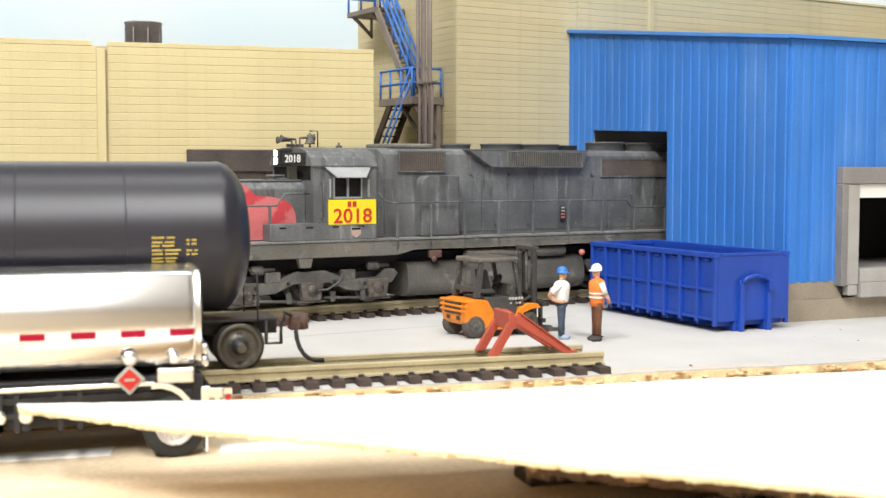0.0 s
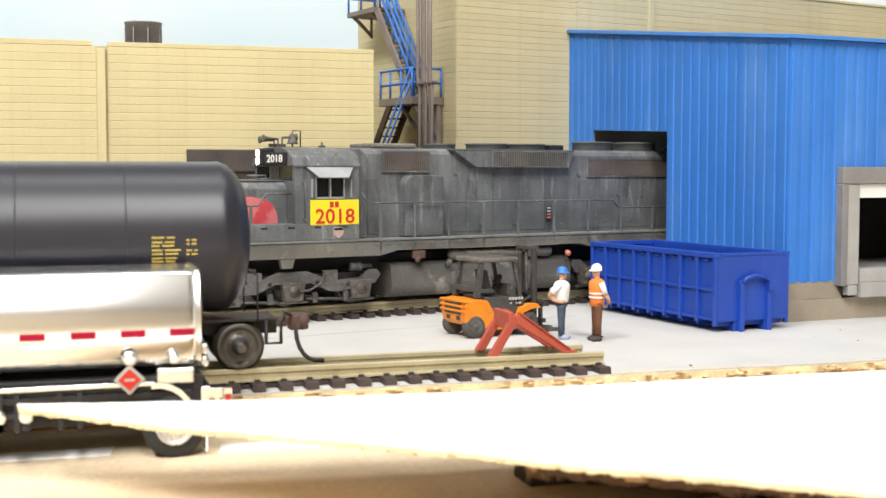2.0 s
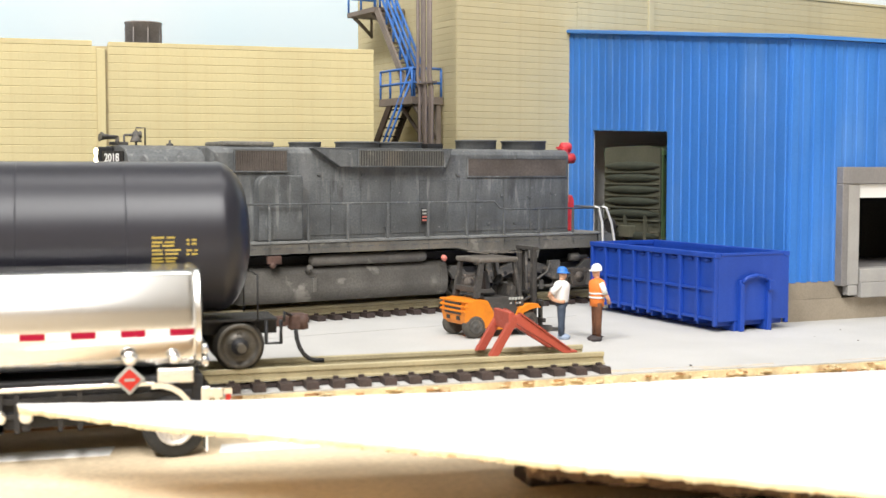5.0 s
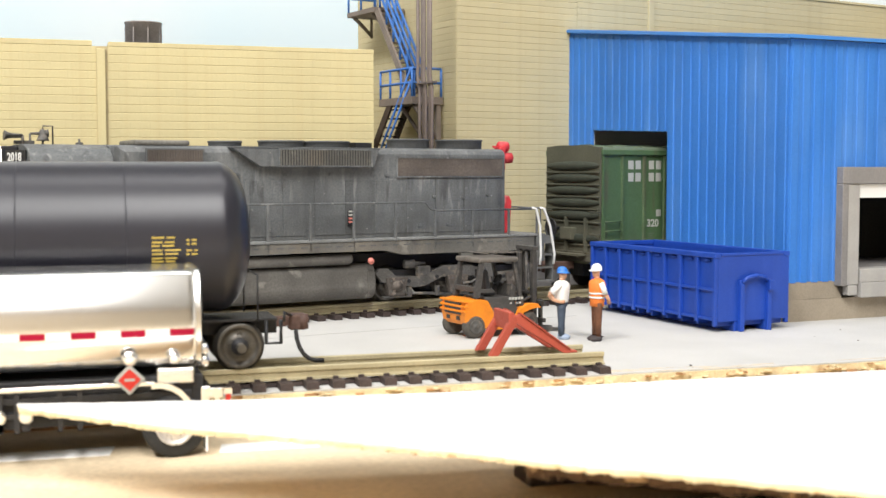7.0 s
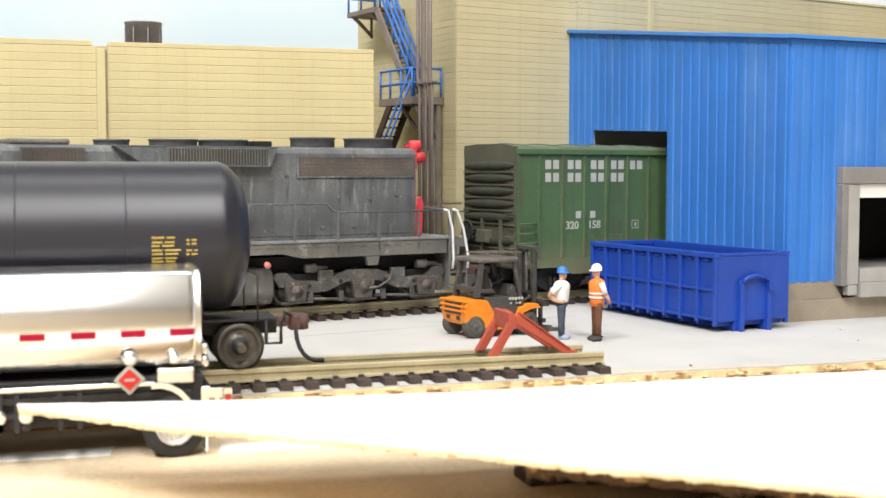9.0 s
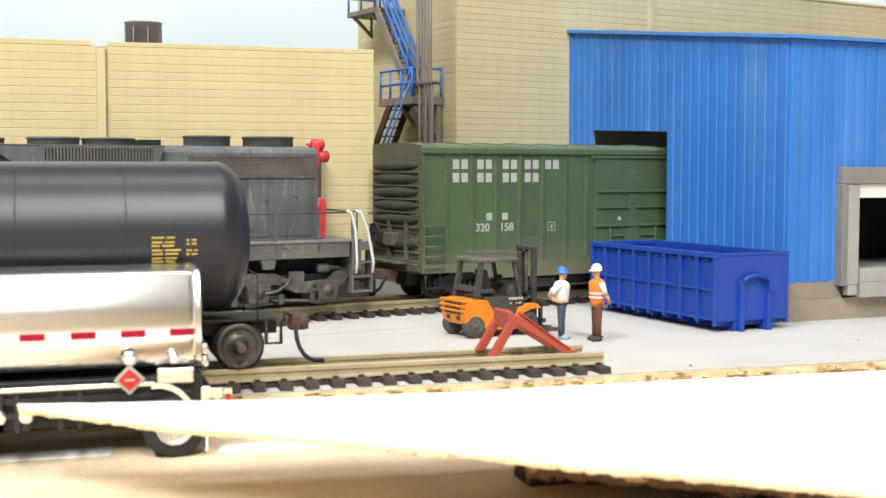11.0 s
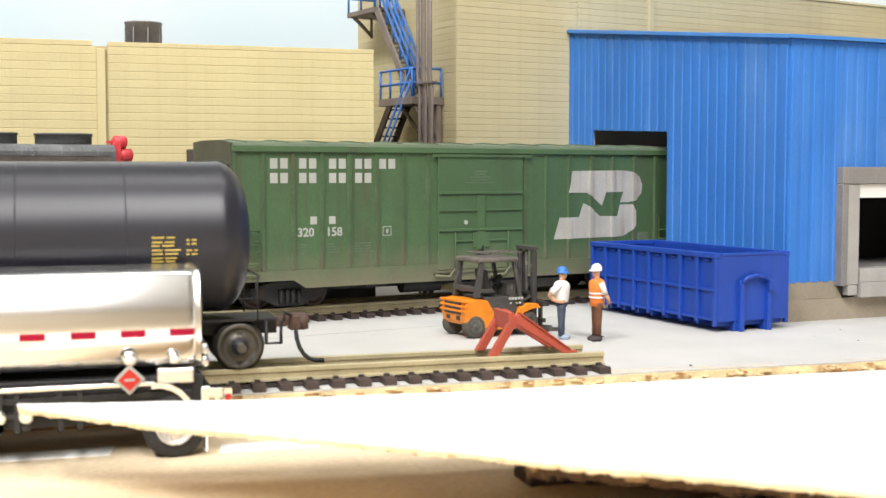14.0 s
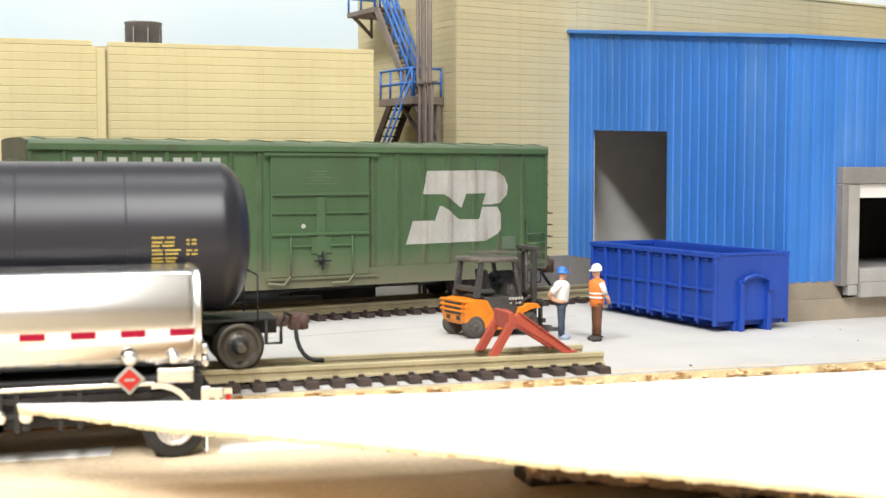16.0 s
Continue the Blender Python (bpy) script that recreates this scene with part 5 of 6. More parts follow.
            for dx in (0.02, 0.32):
                part("name_block", box(B(), x + dx, x + dx + 0.22, y, y + 0.004, z + 0.01, z + 0.29), M_LETTER, t, "white lettering bar")
    for x in (2.33, 2.90):
        part("name_block", box(B(), x, x + 0.20, y, y + 0.004, 2.76, 2.98), M_LETTER, t, "white lettering block")
    words("car_number", "320", 0.34, M_LETTER, t, 2.19, y, 2.43, 1.0, "white car number", 0.008)
    words("car_number", "158", 0.34, M_LETTER, t, 3.06, y, 2.43, 1.0, "white car number", 0.008)
    for a, b, c, e in ((4.60, 4.88, 2.64, 2.66), (4.60, 4.88, 2.39, 2.41), (4.60, 4.62, 2.41, 2.64), (4.86, 4.88, 2.41, 2.64), (4.71, 4.78, 2.46, 2.58)):
        part("stencil_box", box(B(), a, b, y, y + 0.004, c, e), M_LETTER, t)
    for x0 in (2.0, 2.85, 3.68, 4.0):
        for k in range(4):
            w = r.uniform(0.18, 0.38)
            part("stencil_line", box(B(), x0, x0 + w, y, y + 0.004, 2.18 - k * 0.075, 2.215 - k * 0.075), M_GREEN_ROOF, t, "faded stencil line")
    part("route_panel", box(B(), 13.96, 14.46, -h - 0.03, -h - 0.005, 1.86, 2.26, 0.01), M_GREEN_ROOF, t, "small grey-green placard board")
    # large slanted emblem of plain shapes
    ye = -h - 0.008
    shapes = ([(11.35, 4.25), (13.41, 4.27), (13.75, 4.23), (14.05, 4.09), (14.19, 3.8), (14.15, 3.52), (13.88, 3.29), (13.61, 3.24), (13.27, 3.24), (13.4, 3.58), (12.7, 3.57), (12.53, 3.15), (11.94, 3.56), (11.18, 3.57), (11.25, 3.86)],
              [(10.87, 2.79), (11.62, 2.79), (11.79, 3.23), (11.96, 3.17), (12.45, 2.81), (13.16, 2.8), (13.27, 3.17), (13.77, 3.17), (13.9, 2.95), (13.91, 2.49), (13.75, 2.31), (13.39, 2.14), (10.64, 2.11)])

    def between(poly, x0, x1):
        """The stretch of an outline from x0 to x1."""
        for edge, keep in ((x0, 1), (x1, -1)):
            cut = []
            for (ax, az), (bx, bz) in zip(poly, poly[1:] + poly[:1]):
                if keep * (ax - edge) >= 0:
                    cut.append((ax, az))
                if (ax - edge) * (bx - edge) < 0:
                    cut.append((edge, az + (bz - az) * (edge - ax) / (bx - ax)))
            poly = cut
        return poly

    for s in shapes:
        e = part("emblem", prism(B(), s, ye, ye + 0.005, "y"), M_LOGO, t, "faded white emblem streaked with rust")
        for x in (11.22, 12.09, 12.97, 13.85):
            strip = between(s, x - 0.078, x + 0.078)
            if len(strip) > 2:
                part("emblem_on_post", prism(B(), strip, -h - 0.066, -h - 0.009, "y"), M_LOGO, e)
    # underframe and bogies
    part("centre_sill", box(B(), 0.2, L - 0.2, -0.35, 0.35, 0.80, 1.21), M_BLACK, t)
    part("brake_reservoir", cyl(B(), (5.6, -0.7, 0.85), (6.9, -0.7, 0.85), 0.22, seg=12), M_BLACK, t)
    for x in (4.2, 7.7, 11.2):
        part("cross_bearer", box(B(), x - 0.12, x + 0.12, -h + 0.05, h - 0.05, 0.92, 1.21), M_BLACK, t)
    part("brake_rigging", tube(B(), [(7.0, -0.8, 0.85), (8.4, -0.9, 0.95), (10.2, -0.6, 0.85)], 0.04, 6), M_BLACK, t)
    for cx in (1.85, L - 1.85):
        for yy in (-1.02, 1.02):
            f = part("bogie_frame", prism(B(), [(cx - 1.15, 1.02), (cx - 0.45, 1.18), (cx + 0.45, 1.18), (cx + 1.15, 1.02), (cx + 1.15, 0.75), (cx + 0.8, 0.72), (cx + 0.40, 0.48), (cx - 0.40, 0.48), (cx - 0.8, 0.72), (cx - 1.15, 0.75)], yy - 0.09, yy + 0.09, "y", 0.02), M_BLACK, t)
            for k in range(4):
                part("spring", cyl(B(), (cx - 0.27 + 0.18 * k, yy - 0.12, 0.55), (cx - 0.27 + 0.18 * k, yy - 0.12, 0.95), 0.075, seg=8), M_BLACK, f)
            for a in (-0.87, 0.87):
                part("axle_cap", cyl(B(), (cx + a, yy - 0.12, 0.86), (cx + a, yy + 0.12, 0.86), 0.13, seg=12), M_TIE, f)
        part("bogie_bolster", box(B(), cx - 0.25, cx + 0.25, -0.95, 0.95, 0.8, 1.22), M_BLACK, t)
    wheels = [wheelset(t, cx + a, 0.83, 0.42, tread=M_TIE) for cx in (1.85, L - 1.85) for a in (-0.87, 0.87)]
    return t, wheels


def build_tank_car():
    t = thing("tank_car", "gloss black tank car standing on the siding", "freight car", place(0, 24.08, 0))
    r = 1.46
    prof = [(0, 0.2), (0.05, 0.7), (0.18, 1.12), (0.36, 1.36), (0.55, r)] + [(0.6, r)] + [(16.35, r), (16.42, r + 0.012), (16.48, r), (16.62, 1.40), (16.80, 1.22), (16.92, 0.98), (17.0, 0.62), (17.03, 0.25), (17.035, 0.02)]
    tank = part("tank_shell", lathe(B(), (-13.63, 0, 2.95), (10, 0, 2.95), prof, 72), M_TANK, t)
    for x in (-0.9, 1.0, -4.4):
        part("weld_seam", lathe(B(), (x, 0, 2.95), (x + 1, 0, 2.95), [(0, r - 0.02), (0.001, r + 0.0018), (0.029, r + 0.0018), (0.03, r - 0.02)], 64), M_TANK, tank)
    rr = random.Random(8)
    # yellow stencil lines wrapped on the shell
    for x0, x1, zs in ((1.46, 1.98, (3.0, 2.915, 2.85, 2.77, 2.70, 2.62, 2.56)), (2.08, 2.32, (2.95, 2.88, 2.76, 2.69))):
        for z in zs:
            w = (x1 - x0) * rr.uniform(0.75, 1.0)
            yy = -math.sqrt(max(0, (r + 0.004) ** 2 - (z - 2.95) ** 2))
            cut = x0 + w * rr.uniform(0.35, 0.6)
            part("stencil_line", box(B(), x0, cut - 0.02, yy - 0.004, yy + 0.01, z, z + 0.032), M_YELLOW_MARK, tank, "yellow stencil line")
            part("stencil_line", box(B(), cut + 0.02, x0 + w, yy - 0.004, yy + 0.01, z, z + 0.032), M_YELLOW_MARK, tank, "yellow stencil line")
    # underframe
    part("stub_sill", box(B(), -13, 3.92, -0.30, 0.30, 1.04, 1.32, 0.02), M_BLACK, t)
    part("end_platform", box(B(), 2.2, 3.88, -0.62, 0.62, 1.325, 1.37), M_BLACK, t)
    part("saddle", prism(B(), [(-1.0, 1.375), (1.0, 1.375), (1.25, 2.2), (-1.25, 2.2)], 1.6, 2.4, "x"), M_BLACK, t)
    part("bogie_bolster", box(B(), 1.9, 2.5, -0.9, 0.9, 0.7, 0.975), M_BLACK, t)
    part("side_frame", prism(B(), [(1.2, 1.0), (3.35, 1.0), (3.35, 0.88), (2.7, 0.62), (1.8, 0.62), (1.2, 0.88)], 0.86, 1.02, "y", 0.02), M_BLACK, t)
    part("coupler_shank", box(B(), 3.93, 4.25, -0.10, 0.10, 1.13, 1.33, 0.02), M_COUPLER, t)
    cp = part("coupler", box(B(), 4.20, 4.54, -0.20, 0.16, 1.06, 1.38, 0.04), M_COUPLER, t, "rust-brown coupler head")
    part("knuckle", cyl(B(), (4.48, -0.12, 1.08), (4.48, -0.12, 1.37), 0.11, seg=12), M_COUPLER, cp)
    hose = [(4.30, -0.30, 1.1)] + [(4.30 + 0.40 * (1 - math.cos(a)), -0.32, 1.08 - 0.62 * math.sin(a)) for a in (0.3, 0.6, 0.9, 1.2, 1.5)] + [(4.86, -0.32, 0.45)]
    part("air_hose", tube(B(), hose, 0.045, 8), M_BLACK, t, "curved dark air hose")
    st = part("stirrup", tube(B(), [(3.66, -0.62, 1.33), (3.66, -0.62, 0.88), (3.95, -0.62, 0.88), (3.95, -0.62, 1.33)], 0.04, 6), M_BLACK, t)
    part("end_rail", tube(B(), [(3.45, -0.95, 1.34), (3.45, -0.95, 2.25), (3.45, 0.95, 2.25), (3.45, 0.95, 1.34)], 0.02, 6), M_BLACK, t)
    part("uncoupling_lever", tube(B(), [(3.95, -1.0, 1.35), (3.95, -1.0, 1.52), (4.1, -0.4, 1.42), (4.3, -0.05, 1.34)], 0.03, 6), M_BLACK, t)
    part("axle_bearing", lathe(B(), (3.14, -0.66, 0.845), (3.14, -1.0, 0.845), [(0, 0.17), (0.04, 0.17), (0.05, 0.11), (0.08, 0.10), (0.09, 0.04)], 18), M_BLACK, t)
    for x in (3.14, 1.35):
        wheelset(t, x, 0.845, 0.445, 1.16)
    for x in (-11.0, -12.8):
        wheelset(t, x, 0.83, 0.43, 1.16)


def build_road_tanker():
    t = thing("tanker_trailer", "chrome road tanker trailer with red and white stripe", "truck", place(0, 21.2, -0.46))
    # oval polished shell
    half = [(0.45, 3.06), (0.84, 3.05), (0.93, 3.00), (1.00, 2.86), (1.10, 2.62), (1.175, 2.38), (1.20, 2.15), (1.19, 1.90), (1.10, 1.62), (0.90, 1.46), (0.45, 1.39)]
    pts = half + [(-y, z) for y, z in half[::-1]]
    for turn in range(2):
        pts = [(p[0] * (1 - f) + q[0] * f, p[1] * (1 - f) + q[1] * f) for p, q in zip(pts, pts[1:] + pts[:1]) for f in (0.25, 0.75)]
    n = len(pts)
    bm = B()
    rings = []
    for x, k in ((-13.0, 0.6), (-12.6, 1.0), (1.86, 1.0), (1.94, 0.985), (2.0, 0.955), (2.03, 0.80)):
        rings.append([bm.verts.new((x, y * k, 2.27 + (z - 2.27) * k)) for y, z in pts])
    for p, q in zip(rings, rings[1:]):
        for i in range(n):
            f = bm.faces.new((p[i], p[(i + 1) % n], q[(i + 1) % n], q[i]))
            f.smooth = True
    bm.faces.new(rings[0][::-1])
    bm.faces.new(rings[-1])
    shell = part("tank_shell", bm, M_CHROME, t, "polished chrome shell")
    part("rear_bezel", prism(B(), [(y * 1.02, 2.27 + (z - 2.27) * 1.02) for y, z in pts], 1.98, 2.06, "x", 0.01), M_CHROME, shell)
    x, k = -6.135, 0
    while x < 1.6:
        w = 0.385
        part("stripe_block", box(B(), x, x + w - 0.012, -1.226, -1.203, 2.02, 2.125), M_STRIPE if k % 2 == 0 else M_WHITE, shell, "red reflector" if k % 2 == 0 else "white reflector")
        x, k = x + w, k + 1
    part("lower_trim", box(B(), -12, 1.3, -1.19, -1.13, 1.21, 1.28, 0.01), M_CHROME, shell)
    part("rub_rail", box(B(), -12, 1.9, -1.1, -1.04, 1.00, 1.10, 0.01), M_BLACK, t, "dark side rail")
    part("frame_beam", box(B(), -12, 2.1, -1.0, -0.85, 0.82, 1.34, 0.02), M_BLACK, t)
    part("frame_beam", box(B(), -12, 2.1, 0.85, 1.0, 0.82, 1.34, 0.02), M_BLACK, t)
    part("belly_box", box(B(), -3.0, 1.45, -0.8, 0.8, 0.55, 1.34, 0.03), M_BLACK, t)
    for xa in (-0.85, -1.1, -0.2, 0.1):
        part("frame_post", box(B(), xa, xa + 0.08, -1.15, -1.0, 0.55, 1.25), M_BLACK, t)
    pl = part("hazard_placard", prism(B(), [(0.66, 1.34), (0.91, 1.59), (1.16, 1.34), (0.91, 1.09)], -1.26, -1.235, "y", 0.006), M_LETTER, t, "red hazard diamond with pale border")
    part("placard_face", prism(B(), [(0.73, 1.34), (0.91, 1.52), (1.09, 1.34), (0.91, 1.16)], -1.275, -1.261, "y"), M_SIGNRED, pl)
    part("placard_bar", box(B(), 0.83, 0.99, -1.28, -1.2755, 1.32, 1.36), M_LETTER, pl)
    part("placard_stem", box(B(), 0.87, 0.95, -1.234, -1.0, 1.2, 1.4), M_BLACK, pl)
    part("cap", lathe(B(), (0.92, -1.20, 1.68), (0.92, -1.4, 1.68), [(0, 0.13), (0.06, 0.13), (0.10, 0.06)], 16), M_CHROME, t)
    part("cap", lathe(B(), (1.62, -1.15, 1.66), (1.62, -1.4, 1.66), [(0, 0.11), (0.06, 0.11), (0.10, 0.05)], 16), M_CHROME, t)
    # mudguard, rear box, bumper and lamps
    guard = [(1.35 + 0.62 * math.cos(a), 0.60 + 0.66 * math.sin(a)) for a in (1.75, 1.5, 1.2, 0.9, 0.6, 0.3)]
    part("mudguard", prism(B(), guard + [(px * 0.86 + 0.189, pz * 0.86 + 0.084) for px, pz in guard[::-1]], -1.2, -0.55, "y"), M_CHROME, t)
    part("tool_box", box(B(), 1.35, 1.95, -1.12, -0.5, 1.22, 1.48, 0.03), M_CHROME, t)
    part("rear_bumper", box(B(), 2.05, 2.22, -1.1, 1.1, 0.85, 1.15, 0.03), M_CHROME, t)
    for a, z in ((2.18, 1.75), (2.18, 1.55)):
        part("marker_lamp", lathe(B(), (a - 0.1, -0.95, z), (a + 0.2, -0.95, z), [(0, 0.1), (0.08, 0.10), (0.12, 0.05)], 14), M_CHROME, t)
    part("rear_step", box(B(), 2.2, 2.42, -1.12, -0.85, 0.95, 1.12, 0.02), M_CHROME, t)
    part("bracket", box(B(), 2.28, 2.36, -1.1, -1.02, 0.72, 1.0), M_CHROME, t)
    part("bracket", box(B(), 2.46, 2.54, -1.1, -1.02, 0.80, 1.0), M_SIGNRED, t)
    part("bracket", box(B(), 2.42, 2.56, -1.1, -0.95, 1.0, 1.10), M_CHROME, t)
    part("mud_flap", box(B(), 2.12, 2.15, -1.15, -0.6, 0.06, 0.84), M_FLATWHITE, t, "pale mud flap")
    for wx in (1.62, -7.5):
        for sy in (-1, 1):
            w = part("wheel", lathe(B(), (wx, sy * 1.18, 0.52), (wx, sy * 0.62, 0.52), [(0.0, 0.30), (0.01, 0.42), (0.03, 0.48), (0.06, 0.515), (0.10, 0.52), (0.24, 0.52), (0.30, 0.50), (0.33, 0.5), (0.50, 0.52), (0.56, 0.42)], 40), M_TYRE, t, "black rubber tyre")
            part("rim", lathe(B(), (wx, sy * 1.215, 0.52), (wx, sy * 0.9, 0.52), [(-0.01, 0.05), (0.0, 0.10), (0.012, 0.12), (0.025, 0.20), (0.022, 0.24), (0.0, 0.27), (-0.005, 0.30), (0.03, 0.315)], 28), M_RIM, w, "bright chrome rim")
            part("hub", lathe(B(), (wx, sy * 1.26, 0.52), (wx, sy * 0.9, 0.52), [(0, 0.05), (0.02, 0.09), (0.2, 0.10)], 16), M_CHROME, w)
        part("axle", cyl(B(), (wx, -1, 0.52), (wx, 1, 0.52), 0.09, seg=10), M_BLACK, t)
    part("hanger", box(B(), 1.2, 1.9, -0.62, -0.5, 0.5, 0.85), M_BLACK, t)
    # landing gear seen under the shell
    lg = part("landing_leg", box(B(), -0.95, -0.8, -1.05, -0.9, 0.60, 0.85), M_BLACK, t)
    for xx in (-1.08, -0.68):
        part("leg_wheel", lathe(B(), (xx, -1.22, 0.82), (xx, -0.9, 0.82), [(0, 0.08), (0.03, 0.12), (0.1, 0.12)], 18), M_CHROME, lg, "bright chrome cap")
        part("leg_foot", box(B(), xx - 0.06, xx + 0.06, -1.15, -0.95, 0.58, 0.70), M_BLACK, lg)
    part("leg_bar", box(B(), -1.1, -0.65, -1.12, -1.0, 0.78, 0.86), M_BLACK, lg)


# ---- yard things ----
def build_dumpster():
    t = thing("roll_off_container", "dark blue ribbed steel roll-off container, empty and open", "container", place(16.27, 28.17, 0, -82.3))
    # local: x from the near end (0) backwards is negative; long side runs along -x, width along +y
    L, W, z0, z1 = 6.15, 2.25, 0.28, 2.06
    for nm, a in (("side_wall", (-L, 0, 0.0, 0.07, z0, z1)), ("side_wall", (-L, 0, W - 0.07, W, z0, z1)), ("end_wall", (-0.07, 0, 0.071, W - 0.071, z0, z1)), ("end_wall", (-L, -L + 0.07, 0.071, W - 0.071, z0, z1)), ("floor_plate", (-L + 0.071, -0.071, 0.071, W - 0.071, z0, z0 + 0.07))):
        part(nm, box(B(), *a), M_BLUE_BIN, t)
    for y0, y1 in ((-0.11, 0.075), (W - 0.075, W + 0.11)):
        part("top_rail", box(B(), -L - 0.02, 0.02, y0, y1, z1 - 0.10, z1 + 0.03, 0.015), M_BLUE_BIN, t)
    part("top_rail", box(B(), -L - 0.02, -L + 0.1, 0.08, W - 0.08, z1 - 0.10, z1 + 0.03, 0.015), M_BLUE_BIN, t)
    part("top_rail", box(B(), -0.085, 0.021, 0.08, W - 0.08, z1 - 0.05, z1 + 0.025, 0.012), M_BLUE_BIN, t)
    for side, y in ((-1, 0.0), (1, W)):
        for i in range(9):
            x = -0.06 - i * (L - 0.12) / 8
            part("side_rib", prism(B(), [(-0.055, 0.16 if i in (0, 8) else 0.22), (0.055, 0.16 if i in (0, 8) else 0.22), (0.055, z1 - 0.105), (-0.055, z1 - 0.105)], y + side * 0.105 if side < 0 else y, y if side < 0 else y + side * 0.105, "y", 0.01), M_BLUE_BIN, t, at=place(x, 0, 0))
        for z in (1.08, 0.30):
            part("side_rail", box(B(), -L + 0.05, -0.05, *sorted((y, y + side * 0.07)), z, z + 0.075, 0.01), M_BLUE_BIN, t)
        for i in range(8):
            x = -0.06 - (i + 0.5) * (L - 0.12) / 8
            part("mould_tab", box(B(), x - 0.10, x + 0.10, *sorted((y, y + side * 0.05)), z1 - 0.20, z1 - 0.14, 0.01), M_BLUE_BIN, t)
    for y in (0.55, 1.55):
        part("runner", box(B(), -L, -0.01, y, y + 0.18, 0.0, 0.275, 0.012), M_BLUE_BIN, t)
    for i in range(9):
        x = -0.2 - i * 0.71
        part("cross_member", box(B(), x - 0.05, x + 0.05, 0.02, W - 0.02, 0.14, 0.278), M_BLUE_BIN, t)
    # hook frame on the near end
    for y in (0.72, 1.62):
        part("hook_post", prism(B(), [(0.001, 0.0), (0.12, 0.0), (0.12, 1.22), (0.08, 1.36), (0.001, 1.36)], y - 0.07, y + 0.07, "y", 0.012), M_BLUE_BIN, t)
    hook = [(0.09, 0.74, 1.30), (0.11, 0.86, 1.42), (0.11, 1.16, 1.48), (0.11, 1.46, 1.42), (0.09, 1.60, 1.30)]
    part("hook_bar", tube(B(), hook, 0.055, 8), M_BLUE_BIN, t)
    part("hook_pad", box(B(), 0.12, 0.22, 1.53, 1.71, 1.08, 1.34, 0.02), M_BLUE_BIN, t)


def build_bumper_stop():
    t = thing("buffer_stop", "red oxide steel buffer stop at the siding's end", "buffer stop", place(0, 24.08, 0))
    for y in (-0.46, 0.40):
        part("upright", prism(B(), [(8.30, 0.40), (8.50, 0.40), (8.98, 1.20), (8.84, 1.26)], y - 0.08, y + 0.08, "y", 0.012), M_BUMPER, t)
        bm = B()
        prism(bm, [(8.86, 1.22), (8.90, 1.06), (9.95, 0.40), (10.25, 0.40), (10.08, 0.47), (8.98, 1.24)], y - 0.09, y + 0.09, "y", 0.012)
        part("brace", bm, M_BUMPER, t)
        part("brace_flange", prism(B(), [(8.98, 1.25), (10.08, 0.48), (10.09, 0.50), (8.99, 1.28)], y - 0.13, y + 0.13, "y"), M_BUMPER, t)
        part("clamp", box(B(), 9.95, 10.25, y - 0.10, y + 0.10, 0.402, 0.45, 0.01), M_BUMPER, t)
    part("buffer_beam", box(B(), 8.72, 8.84, -0.52, 0.42, 0.92, 1.30, 0.02), M_BUMPER, t)
    part("cross_tie", box(B(), 9.3, 9.40, -0.36, 0.30, 0.80, 0.90, 0.01), M_BUMPER, t)


